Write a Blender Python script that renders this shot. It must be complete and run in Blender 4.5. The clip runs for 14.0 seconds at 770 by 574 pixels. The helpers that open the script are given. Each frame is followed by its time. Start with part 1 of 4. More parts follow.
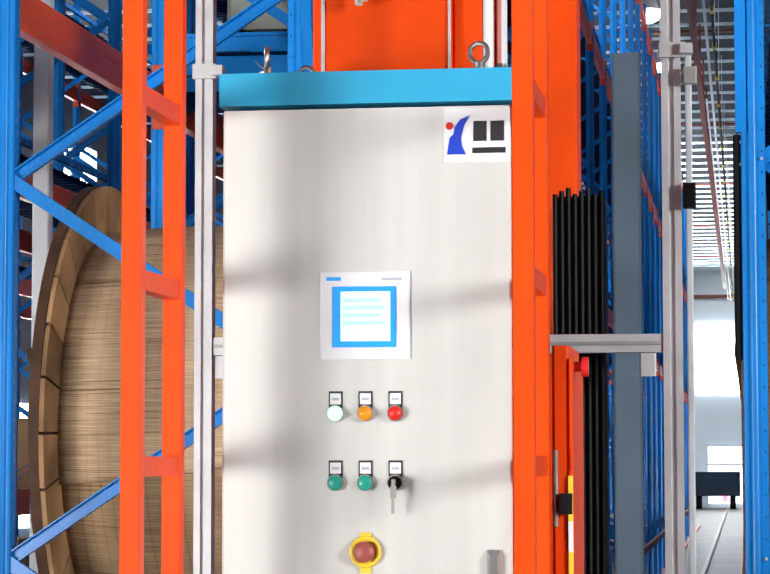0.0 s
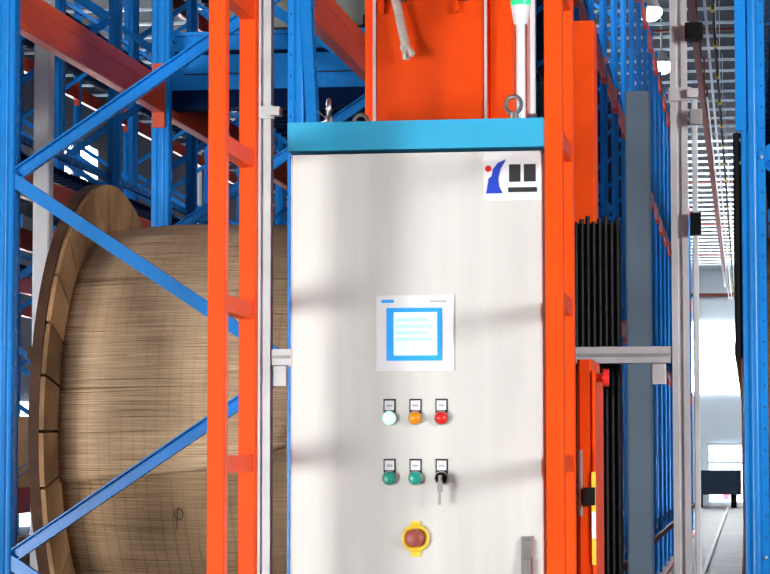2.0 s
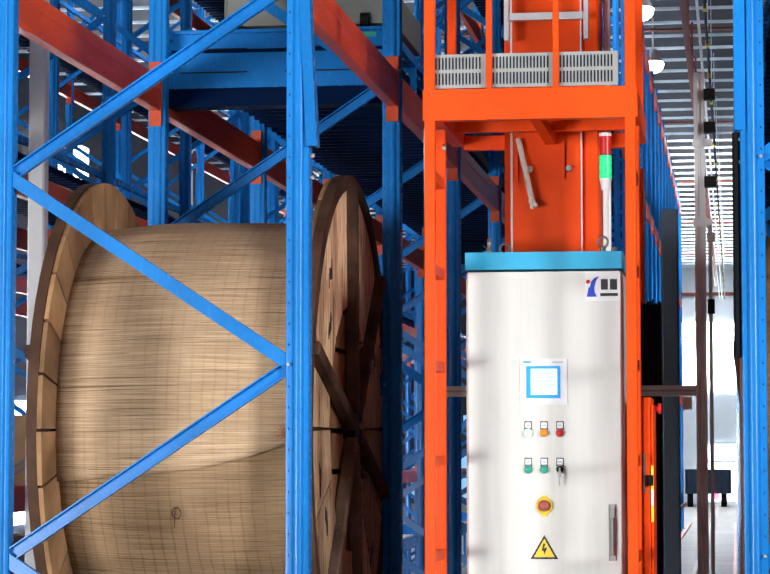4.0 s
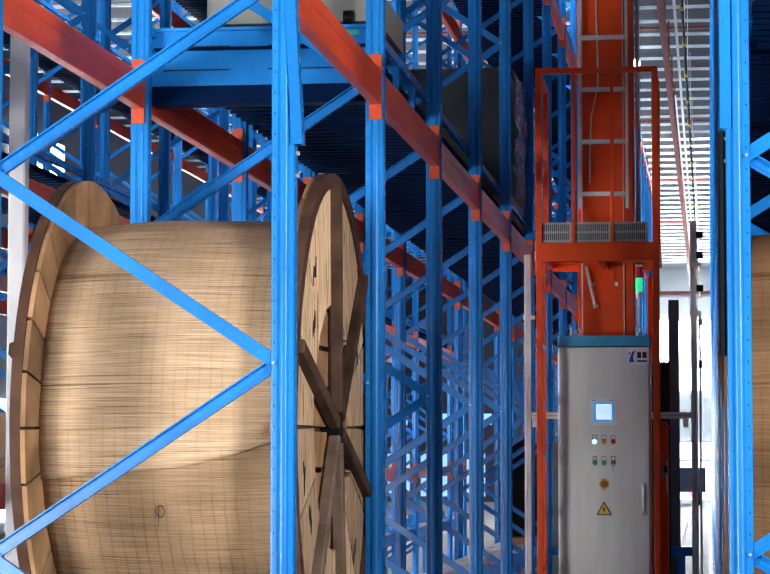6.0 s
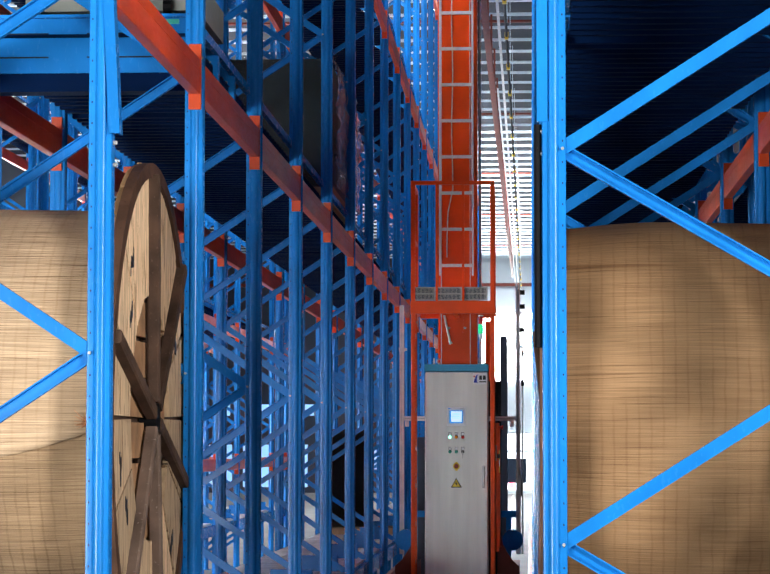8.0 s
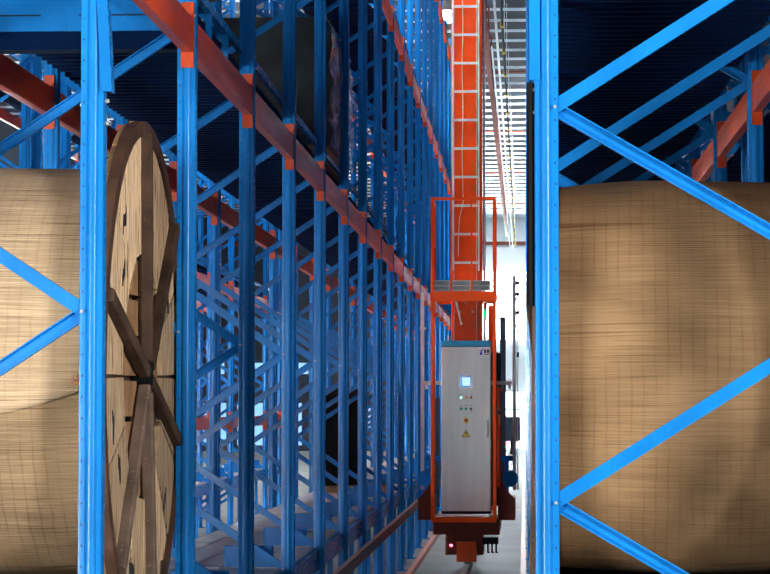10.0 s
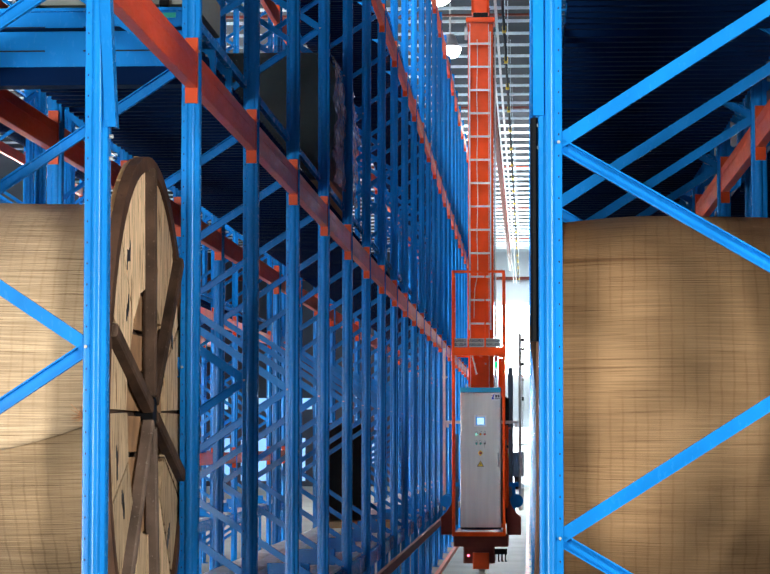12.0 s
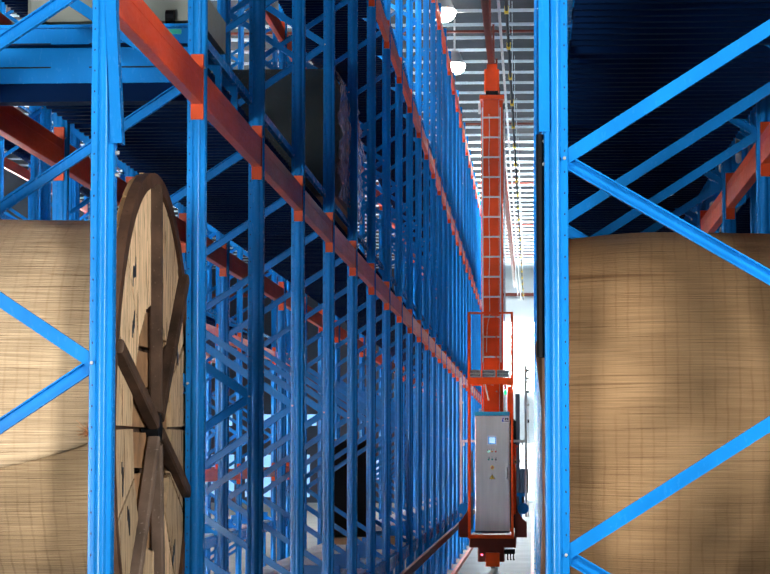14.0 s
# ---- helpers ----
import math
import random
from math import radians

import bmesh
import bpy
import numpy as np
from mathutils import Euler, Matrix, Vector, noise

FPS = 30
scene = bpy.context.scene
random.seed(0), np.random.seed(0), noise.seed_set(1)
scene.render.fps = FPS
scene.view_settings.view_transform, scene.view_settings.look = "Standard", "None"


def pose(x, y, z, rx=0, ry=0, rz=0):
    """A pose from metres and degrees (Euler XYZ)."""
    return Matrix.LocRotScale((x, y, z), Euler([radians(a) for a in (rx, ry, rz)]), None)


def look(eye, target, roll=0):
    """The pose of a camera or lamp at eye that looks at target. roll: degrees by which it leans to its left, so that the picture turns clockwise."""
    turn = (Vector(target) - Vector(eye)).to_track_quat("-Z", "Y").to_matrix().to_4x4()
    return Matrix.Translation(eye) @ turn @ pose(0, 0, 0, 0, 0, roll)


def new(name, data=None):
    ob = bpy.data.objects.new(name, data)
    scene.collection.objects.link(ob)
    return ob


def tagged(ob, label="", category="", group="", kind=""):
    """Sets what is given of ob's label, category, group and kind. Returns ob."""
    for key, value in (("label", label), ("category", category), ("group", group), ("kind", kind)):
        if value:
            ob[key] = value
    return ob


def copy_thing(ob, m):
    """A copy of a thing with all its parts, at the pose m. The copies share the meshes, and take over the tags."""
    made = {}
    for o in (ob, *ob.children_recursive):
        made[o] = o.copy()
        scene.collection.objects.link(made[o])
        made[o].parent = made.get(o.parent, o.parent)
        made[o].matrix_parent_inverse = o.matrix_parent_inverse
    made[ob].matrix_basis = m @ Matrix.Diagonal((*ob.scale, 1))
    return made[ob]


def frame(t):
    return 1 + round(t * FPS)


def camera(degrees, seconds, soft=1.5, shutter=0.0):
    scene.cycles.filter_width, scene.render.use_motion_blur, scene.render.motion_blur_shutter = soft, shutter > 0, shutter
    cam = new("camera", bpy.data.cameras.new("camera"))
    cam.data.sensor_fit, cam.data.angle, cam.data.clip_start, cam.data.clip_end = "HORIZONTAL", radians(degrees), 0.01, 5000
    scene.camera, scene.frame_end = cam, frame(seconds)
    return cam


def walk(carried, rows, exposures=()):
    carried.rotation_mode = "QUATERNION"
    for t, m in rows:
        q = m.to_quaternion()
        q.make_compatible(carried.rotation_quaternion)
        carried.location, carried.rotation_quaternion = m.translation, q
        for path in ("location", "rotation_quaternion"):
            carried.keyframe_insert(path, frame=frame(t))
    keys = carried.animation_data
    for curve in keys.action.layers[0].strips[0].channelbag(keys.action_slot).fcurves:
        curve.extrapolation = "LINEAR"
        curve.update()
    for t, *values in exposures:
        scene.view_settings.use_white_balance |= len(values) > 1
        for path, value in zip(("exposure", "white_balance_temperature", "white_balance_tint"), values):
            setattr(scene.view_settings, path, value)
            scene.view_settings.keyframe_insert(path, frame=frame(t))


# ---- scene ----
# ---- camera ----
cam = camera(17.82, 14.0)
PATH = [  # seconds, sideways, turn, tilt, lean
    (0.0, 0.033, 8.329, 4.040, 0.055), (0.5, 0.031, 8.319, 4.015, 0.054), (1.0, 0.032, 8.324, 4.006, 0.058), (1.5, 0.034, 8.341, 4.008, 0.056),
    (2.0, 0.036, 8.350, 4.003, 0.041), (2.5, 0.033, 8.296, 3.985, 0.037), (3.0, 0.022, 8.228, 3.985, 0.022), (4.2, 0.000, 8.090, 3.975, 0.010),
    (5.3, -0.024, 8.022, 3.961, 0.004), (5.5, -0.029, 8.006, 3.954, 0.000), (6.0, -0.036, 7.508, 3.937, -0.030), (6.5, -0.032, 6.907, 3.906, -0.039),
    (7.0, -0.021, 5.602, 3.791, -0.035), (7.5, -0.014, 4.440, 3.754, -0.039), (8.0, -0.014, 3.386, 3.727, -0.046), (8.5, -0.012, 3.016, 3.406, -0.049),
    (8.7, -0.011, 3.067, 3.015, -0.048), (9.7, -0.008, 3.220, 2.760, -0.042), (10.8, -0.007, 3.314, 2.753, -0.038), (11.0, -0.007, 3.306, 2.855, -0.040),
    (11.5, -0.007, 3.320, 3.145, -0.037), (12.0, -0.008, 3.339, 3.579, -0.037), (12.5, -0.010, 3.393, 3.838, -0.032), (13.0, -0.012, 3.406, 3.915, -0.034),
    (13.5, -0.013, 3.416, 3.961, -0.041), (14.0, -0.014, 3.437, 3.958, -0.044)]
EXPOSURES = [(0.0, 0.54, 6500, 10), (3.0, 0.55, 6500, 10), (3.3, 0.58, 6500, 10), (5.0, 1.05, 6500, 11), (5.5, 1.15, 6500, 11),
             (8.7, 1.13, 6500, 7), (10.8, 1.12, 6500, 3), (14.0, 1.12, 6500, 3)]
walk(cam, [(t, pose(x, 0, 1.6, 90 + p, r, y)) for t, x, y, p, r in PATH], EXPOSURES)

# ---- light ----
FLOOR = -0.45
world = bpy.data.worlds.new("sky")
scene.world = world
world.use_nodes = True
wn = world.node_tree
sky = wn.nodes.new("ShaderNodeTexSky")
sky.sky_type, sky.sun_disc, sky.sun_elevation, sky.sun_rotation = "NISHITA", False, radians(50), radians(160)
wn.links.new(sky.outputs[0], wn.nodes["Background"].inputs[0])
wn.nodes["Background"].inputs[1].default_value = 0.1


def area_light(name, m, w, h, watts, colour):
    """Daylight that comes in through an opening, and added fill light."""
    d = bpy.data.lights.new(name, "AREA")
    d.shape, d.size, d.size_y, d.energy, d.color = "RECTANGLE", w, h, watts, colour
    ob = new(name, d)
    ob.matrix_world = m
    return ob


area_light("gate_daylight", look((-7.9, -2.72, 0.8), (-7.9, 10, 0.8)), 4.4, 2.4, 1100, (0.99, 0.985, 0.97))
area_light("gate_daylight", look((10.2, -2.72, 3.6), (10.2, 10, 3.6)), 3.2, 2.8, 1900, (0.98, 0.98, 0.975))
# Weak top fill, added under the closed roof.
area_light("skylight_and_fill", look((2.6, 2.5, 10.3), (2.6, 2.5, 0)), 3.0, 5.0, 25, (1.0, 0.97, 0.94))
# Fill added over the aisle to light the low shelves.
area_light("skylight_and_fill", look((0.4, 37, 10.25), (0.4, 37, 0)), 1.6, 14.0, 130, (0.93, 0.97, 1.0))
# Fill added above the left rack to brighten its upper level.
area_light("skylight_and_fill", look((-2.4, 26, 10.25), (-2.4, 26, 0)), 2.4, 13.0, 900, (0.93, 0.97, 1.0))
area_light("skylight_and_fill", look((-0.7, 86, 10.25), (-0.7, 86, 0)), 3.0, 42.0, 2800, (0.93, 0.97, 1.0))
area_light("window_daylight", look((-14.8, 58, 1.5), (0, 58, 1.5)), 44.0, 2.6, 4600, (0.92, 0.97, 1.0))


# ---- materials ----
def material(name, base, rough=0.5, metal=0.0, vary=0.15, scale=6.0, bump=0.1, stretch=(1, 1, 1), glow=0.0, fine=60.0, wear=None, spec=0.5):
    """A surface with blotches and grain at real size."""
    m = bpy.data.materials.new(name)
    m.use_nodes = True
    t = m.node_tree
    b = t.nodes["Principled BSDF"]
    b.inputs["Roughness"].default_value, b.inputs["Metallic"].default_value = rough, metal
    b.inputs["Specular IOR Level"].default_value = spec
    co = t.nodes.new("ShaderNodeTexCoord")
    mp = t.nodes.new("ShaderNodeMapping")
    mp.inputs["Scale"].default_value = stretch
    t.links.new(co.outputs["Object"], mp.inputs["Vector"])
    n1 = t.nodes.new("ShaderNodeTexNoise")
    n1.inputs["Scale"].default_value, n1.inputs["Detail"].default_value = scale, 6
    n2 = t.nodes.new("ShaderNodeTexNoise")
    n2.inputs["Scale"].default_value, n2.inputs["Detail"].default_value = fine, 4
    for n in (n1, n2):
        t.links.new(mp.outputs[0], n.inputs["Vector"])
    ramp = t.nodes.new("ShaderNodeValToRGB")
    lo = tuple(max(0, c * (1 - vary)) for c in base)
    hi = tuple(min(1, c * (1 + vary)) for c in base)
    ramp.color_ramp.elements[0].position, ramp.color_ramp.elements[0].color = 0.3, (*lo, 1)
    ramp.color_ramp.elements[1].position, ramp.color_ramp.elements[1].color = 0.7, (*hi, 1)
    t.links.new(n1.outputs["Fac"], ramp.inputs[0])
    out = ramp.outputs[0]
    if wear:
        amount, colour = wear
        r2 = t.nodes.new("ShaderNodeValToRGB")
        r2.color_ramp.elements[0].position, r2.color_ramp.elements[1].position = 1 - amount, min(1, 1 - amount + 0.08)
        mix = t.nodes.new("ShaderNodeMix")
        mix.data_type = "RGBA"
        mix.inputs["B"].default_value = (*colour, 1)
        t.links.new(n2.outputs["Fac"], r2.inputs[0])
        t.links.new(r2.outputs[0], mix.inputs["Factor"])
        t.links.new(out, mix.inputs["A"])
        out = mix.outputs["Result"]
    t.links.new(out, b.inputs["Base Color"])
    mr = t.nodes.new("ShaderNodeMapRange")
    mr.inputs["To Min"].default_value, mr.inputs["To Max"].default_value = max(0.03, rough - 0.1), min(1, rough + 0.12)
    t.links.new(n2.outputs["Fac"], mr.inputs[0])
    t.links.new(mr.outputs[0], b.inputs["Roughness"])
    if bump:
        bp = t.nodes.new("ShaderNodeBump")
        bp.inputs["Strength"].default_value, bp.inputs["Distance"].default_value = bump, 0.002
        t.links.new(n2.outputs["Fac"], bp.inputs["Height"])
        t.links.new(bp.outputs[0], b.inputs["Normal"])
    if glow:
        b.inputs["Emission Color"].default_value, b.inputs["Emission Strength"].default_value = (*base, 1), glow
    return m


BLUE = material("blue_paint", (0.010, 0.178, 0.53), 0.24, vary=0.25, scale=3, bump=0.03, stretch=(1, 1, 0.4), wear=(0.25, (0.014, 0.205, 0.55)), spec=0.15)
ORANGE = material("orange_paint", (0.83, 0.070, 0.004), 0.36, vary=0.12, scale=4, bump=0.05, spec=0.22)
BEAM = material("orange_beam_paint", (0.62, 0.064, 0.010), 0.34, vary=0.22, scale=5, bump=0.03, stretch=(1, 0.3, 1), wear=(0.27, (0.55, 0.085, 0.025)), spec=0.16)
CYAN = material("cyan_paint", (0.025, 0.36, 0.60), 0.4, vary=0.05, bump=0.03)
STEEL = material("brushed_stainless_steel", (0.66, 0.655, 0.62), 0.42, 0.28, vary=0.09, scale=2.2, bump=0.03, stretch=(6, 1, 0.55), fine=25)
ALU = material("aluminium_profile", (0.60, 0.60, 0.61), 0.5, 0.35, vary=0.12, scale=9, bump=0.04)
CHROME = material("bright_zinc", (0.40, 0.40, 0.395), 0.38, 1.0, vary=0.08, scale=20, bump=0.0)
BLACK = material("black_rubber", (0.004, 0.004, 0.005), 0.5, vary=0.3, scale=10, bump=0.1, spec=0.15)
DARK = material("dark_recess", (0.02, 0.03, 0.05), 0.7, vary=0.2, bump=0, spec=0.08)
WHITE = material("white_plastic", (0.78, 0.79, 0.80), 0.4, vary=0.03, bump=0)
GREY = material("grey_perforated_metal", (0.36, 0.36, 0.34), 0.5, 0.3, vary=0.12, scale=8)
RED = material("red_plastic", (0.62, 0.02, 0.015), 0.3, vary=0.08, bump=0)
AMBER = material("amber_lens", (0.85, 0.30, 0.01), 0.25, vary=0.05, bump=0)
TEAL = material("green_button", (0.02, 0.36, 0.26), 0.3, vary=0.05, bump=0)
YELLOW = material("yellow_plastic", (0.82, 0.58, 0.04), 0.4, vary=0.08, bump=0)
STOP = material("dull_red_plastic", (0.34, 0.075, 0.06), 0.45, vary=0.08, bump=0)
LOGO_BLUE = material("blue_print", (0.01, 0.05, 0.50), 0.4, vary=0.05, bump=0)
INK = material("black_print", (0.015, 0.015, 0.02), 0.5, vary=0.1, bump=0)
PALE_INK = material("grey_print", (0.42, 0.46, 0.50), 0.5, vary=0.1, bump=0)
PANEL_BLUE = material("blue_screen_border", (0.02, 0.30, 0.75), 0.3, vary=0.12, bump=0, glow=0.25)
DISPLAY = material("lit_display", (0.62, 0.86, 1.0), 0.3, vary=0.08, scale=14, bump=0, stretch=(0.3, 1, 4), glow=0.35)
GREEN_LIT = material("lit_green_lens", (0.30, 1.0, 0.62), 0.3, vary=0.03, bump=0, glow=1.5)
GREEN_TOWER = material("green_signal_lens", (0.02, 0.62, 0.22), 0.25, vary=0.08, bump=0, glow=0.5)
RED_LIT = material("lit_red_lens", (1.0, 0.08, 0.16), 0.3, vary=0.03, bump=0, glow=4.0)
LAMP_LIT = material("lamp_glow", (1.0, 0.98, 0.95), 0.3, vary=0.0, bump=0, glow=30.0)
ROPE = material("white_rope", (0.60, 0.58, 0.52), 0.8, vary=0.2, scale=30, bump=0.5, fine=200)
OLD_WOOD = material("dark_weathered_wood", (0.066, 0.037, 0.024), 0.75, vary=0.5, scale=5, bump=0.5, stretch=(1.5, 1.5, 1.5), wear=(0.36, (0.13, 0.085, 0.06)), spec=0.2)
FRAY = material("frayed_jute", (0.72, 0.36, 0.17), 0.8, vary=0.2, scale=20, bump=0.2)
GREY_WOOD = material("grey_brown_weathered_wood", (0.135, 0.088, 0.065), 0.75, vary=0.5, scale=5, bump=0.5, wear=(0.36, (0.27, 0.21, 0.17)), spec=0.2)
PALE_WOOD = material("pale_pine_boards", (0.76, 0.52, 0.31), 0.7, vary=0.32, scale=6, bump=0.35, stretch=(4, 6, 0.7), fine=9, wear=(0.43, (0.26, 0.14, 0.065)), spec=0.25)
RIM_WOOD = material("reddish_brown_rim_wood", (0.070, 0.034, 0.020), 0.7, vary=0.4, scale=7, bump=0.5, wear=(0.36, (0.05, 0.025, 0.015)), spec=0.2)
# Own colour of rails and girts; on the crane chassis it carries shade.
RAIL_RED = material("dull_red_paint_and_chassis_shade", (0.15, 0.030, 0.020), 0.5, vary=0.2, scale=4, bump=0.05, spec=0.2)
PLATE = material("orange_plate_paint", (0.56, 0.058, 0.009), 0.36, vary=0.2, scale=6, bump=0.05, spec=0.3)
BOARD = material("worn_light_boards", (0.82, 0.84, 0.85), 0.42, vary=0.25, scale=3, bump=0.3)
CONCRETE = material("concrete_floor", (0.21, 0.21, 0.207), 0.5, vary=0.2, scale=0.8, bump=0.2, spec=0.3)
# Near-black wall colour stands in for the shade behind the racks.
SIDE_WALL = material("shade_dark_wall_panel", (0.014, 0.028, 0.055), 0.6, vary=0.1, scale=0.5, bump=0.05)
SLATE = material("slate_grey_paint", (0.055, 0.080, 0.110), 0.5, vary=0.2, scale=3, bump=0.05, spec=0.3)
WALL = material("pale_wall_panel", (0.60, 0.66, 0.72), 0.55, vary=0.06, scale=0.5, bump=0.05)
COLUMN = material("white_column_paint", (0.86, 0.87, 0.88), 0.5, vary=0.06, scale=2, bump=0.05)
# Rack blue with the shade under the decks put into the colour.
DECK_SHADED = material("deck_blue_with_shade", (0.0004, 0.010, 0.048), 0.6, vary=0.25, scale=2, bump=0.05, spec=0.03)
PURLIN = material("roof_purlin_paint", (0.60, 0.72, 0.80), 0.5, vary=0.12, scale=2, bump=0.05)
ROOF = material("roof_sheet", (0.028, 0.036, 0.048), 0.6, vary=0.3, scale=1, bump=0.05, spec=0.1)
SIDE_DAY = material("dim_sky_through_window", (0.85, 0.94, 1.0), 0.9, vary=0.0, bump=0, glow=7.0)
DISPLAY_LINE = material("pale_blue_screen_line", (0.42, 0.74, 0.98), 0.3, vary=0.05, bump=0, glow=0.3)
PALE_DAY = material("dim_blue_daylight", (0.30, 0.62, 1.0), 0.9, vary=0.0, bump=0, glow=0.4)
DAY = material("sky_through_opening", (0.92, 0.97, 1.0), 0.9, vary=0.0, bump=0, glow=8.0)
GATE_DAY = material("daylight_through_gate", (0.90, 0.96, 1.0), 0.9, vary=0.0, bump=0, glow=1.6)
MID_WOOD = material("worn_brown_boards", (0.31, 0.175, 0.085), 0.75, vary=0.3, scale=6, bump=0.3, spec=0.2)
INNER = material("brown_inner_boards", (0.30, 0.155, 0.07), 0.75, vary=0.4, scale=6, bump=0.3)
CARTON = material("brown_carton", (0.40, 0.25, 0.13), 0.7, vary=0.15, scale=5, spec=0.2)
BEIGE = material("grey_beige_metal", (0.19, 0.20, 0.175), 0.5, vary=0.1, scale=5)


def vary_by_piece(m, lo, hi):
    """Gives each piece of a material its own tone."""
    t = m.node_tree
    b = t.nodes["Principled BSDF"]
    src = b.inputs["Base Color"].links[0].from_socket
    info = t.nodes.new("ShaderNodeObjectInfo")
    mr = t.nodes.new("ShaderNodeMapRange")
    mr.inputs["To Min"].default_value, mr.inputs["To Max"].default_value = lo, hi
    t.links.new(info.outputs["Random"], mr.inputs[0])
    mx = t.nodes.new("ShaderNodeMix")
    mx.data_type, mx.blend_type = "RGBA", "MULTIPLY"
    mx.inputs["Factor"].default_value = 1
    t.links.new(src, mx.inputs["A"])
    t.links.new(mr.outputs[0], mx.inputs["B"])
    t.links.new(mx.outputs["Result"], b.inputs["Base Color"])


vary_by_piece(PALE_WOOD, 0.5, 1.08)
vary_by_piece(MID_WOOD, 0.6, 1.25)
vary_by_piece(BOARD, 0.8, 1.1)
vary_by_piece(CARTON, 0.7, 1.1)


def reed_material(name, a, b, contrast=1.0, seams=0.8):
    """A mat of thin reeds that lie along u, sewn at even steps of u."""
    m = bpy.data.materials.new(name)
    m.use_nodes = True
    t = m.node_tree
    s = t.nodes["Principled BSDF"]
    s.inputs["Roughness"].default_value = 0.78
    s.inputs["Specular IOR Level"].default_value = 0.2
    uv = t.nodes.new("ShaderNodeTexCoord")

    def noise_at(scale, stretch, detail=4):
        mp = t.nodes.new("ShaderNodeMapping")
        mp.inputs["Scale"].default_value = stretch
        t.links.new(uv.outputs["UV"], mp.inputs["Vector"])
        n = t.nodes.new("ShaderNodeTexNoise")
        n.inputs["Scale"].default_value, n.inputs["Detail"].default_value = scale, detail
        t.links.new(mp.outputs[0], n.inputs["Vector"])
        return n.outputs["Fac"]

    def curve(src, lo, hi, ca, cb):
        r = t.nodes.new("ShaderNodeValToRGB")
        r.color_ramp.elements[0].position, r.color_ramp.elements[0].color = lo, (*ca, 1)
        r.color_ramp.elements[1].position, r.color_ramp.elements[1].color = hi, (*cb, 1)
        t.links.new(src, r.inputs[0])
        return r.outputs[0]

    def times(x, y):
        mx = t.nodes.new("ShaderNodeMix")
        mx.data_type, mx.blend_type = "RGBA", "MULTIPLY"
        mx.inputs["Factor"].default_value = 1
        t.links.new(x, mx.inputs["A"])
        t.links.new(y, mx.inputs["B"])
        return mx.outputs["Result"]
    reeds = noise_at(1, (3.2, 190, 1), 5)
    bands = noise_at(1, (0.35, 6.5, 1), 3)
    spots = noise_at(3.0, (1, 1, 1), 5)
    slits = noise_at(1, (1.7, 125, 1), 3)
    col = curve(bands, 0.25, 0.75, a, b)
    col = times(col, curve(reeds, 0.28, 0.7, tuple(1 - c * contrast for c in (0.52, 0.56, 0.60)), (1.12, 1.11, 1.10)))
    col = times(col, curve(spots, 0.3, 0.6, (0.86, 0.83, 0.80), (1.04, 1.04, 1.04)))
    col = times(col, curve(slits, 0.33, 0.38, tuple(1 - c * contrast for c in (0.60, 0.65, 0.70)), (1, 1, 1)))
    wv = t.nodes.new("ShaderNodeTexWave")
    wv.inputs["Scale"].default_value, wv.inputs["Distortion"].default_value = 6.7, 1.4
    wv.inputs["Detail"].default_value, wv.inputs["Detail Scale"].default_value = 3, 1.2
    t.links.new(uv.outputs["UV"], wv.inputs["Vector"])
    threads = curve(wv.outputs["Fac"], 0.0, 0.16, tuple(seams * c for c in (1, 0.97, 0.94)), (1, 1, 1))
    hide = t.nodes.new("ShaderNodeMix")
    hide.data_type = "RGBA"
    hide.inputs["B"].default_value = (1, 1, 1, 1)
    t.links.new(curve(noise_at(2.6, (1.4, 1, 1), 3), 0.42, 0.62, (0, 0, 0), (0.85, 0.85, 0.85)), hide.inputs["Factor"])
    t.links.new(threads, hide.inputs["A"])
    col = times(col, hide.outputs["Result"])
    # Shade in the folds of the mat, put into its colour.
    fold_shade = noise_at(1, (0.5, 13, 1), 2)
    col = times(col, curve(fold_shade, 0.30, 0.335, (0.66, 0.60, 0.54), (1, 1, 1)))
    t.links.new(col, s.inputs["Base Color"])
    bp = t.nodes.new("ShaderNodeBump")
    bp.inputs["Strength"].default_value, bp.inputs["Distance"].default_value = 0.7, 0.006
    t.links.new(reeds, bp.inputs["Height"])
    t.links.new(bp.outputs[0], s.inputs["Normal"])
    return m


REED = reed_material("reed_mat", (0.53, 0.375, 0.235), (0.66, 0.475, 0.305), 1.0, 0.89)
REED_DARK = reed_material("darker_reed_mat", (0.36, 0.24, 0.137), (0.45, 0.305, 0.178), 0.95, 0.76)

REED_BROWN = reed_material("brown_reed_mat", (0.30, 0.178, 0.088), (0.355, 0.213, 0.109), 0.65, 0.85)


def film_material(name, base, spec, alpha, metal=0.0):
    """Clear wrapping film, crumpled."""
    m = material(name, base, 0.08, vary=0.5, scale=9, bump=1.0, fine=14, spec=spec)
    s = m.node_tree.nodes["Principled BSDF"]
    s.inputs["Alpha"].default_value, s.inputs["Metallic"].default_value = alpha, metal
    for n in m.node_tree.nodes:
        if n.bl_idname == "ShaderNodeBump":
            n.inputs["Distance"].default_value = 0.06
    return m


DARK_LOAD = material("dark_green_grey_boxes", (0.016, 0.030, 0.040), 0.6, vary=0.3, scale=3, bump=0.1)
# One film in two copies: aisle light is put into the paler side.
FILM = film_material("clear_wrapping_film", (0.04, 0.055, 0.06), 0.4, 0.3)
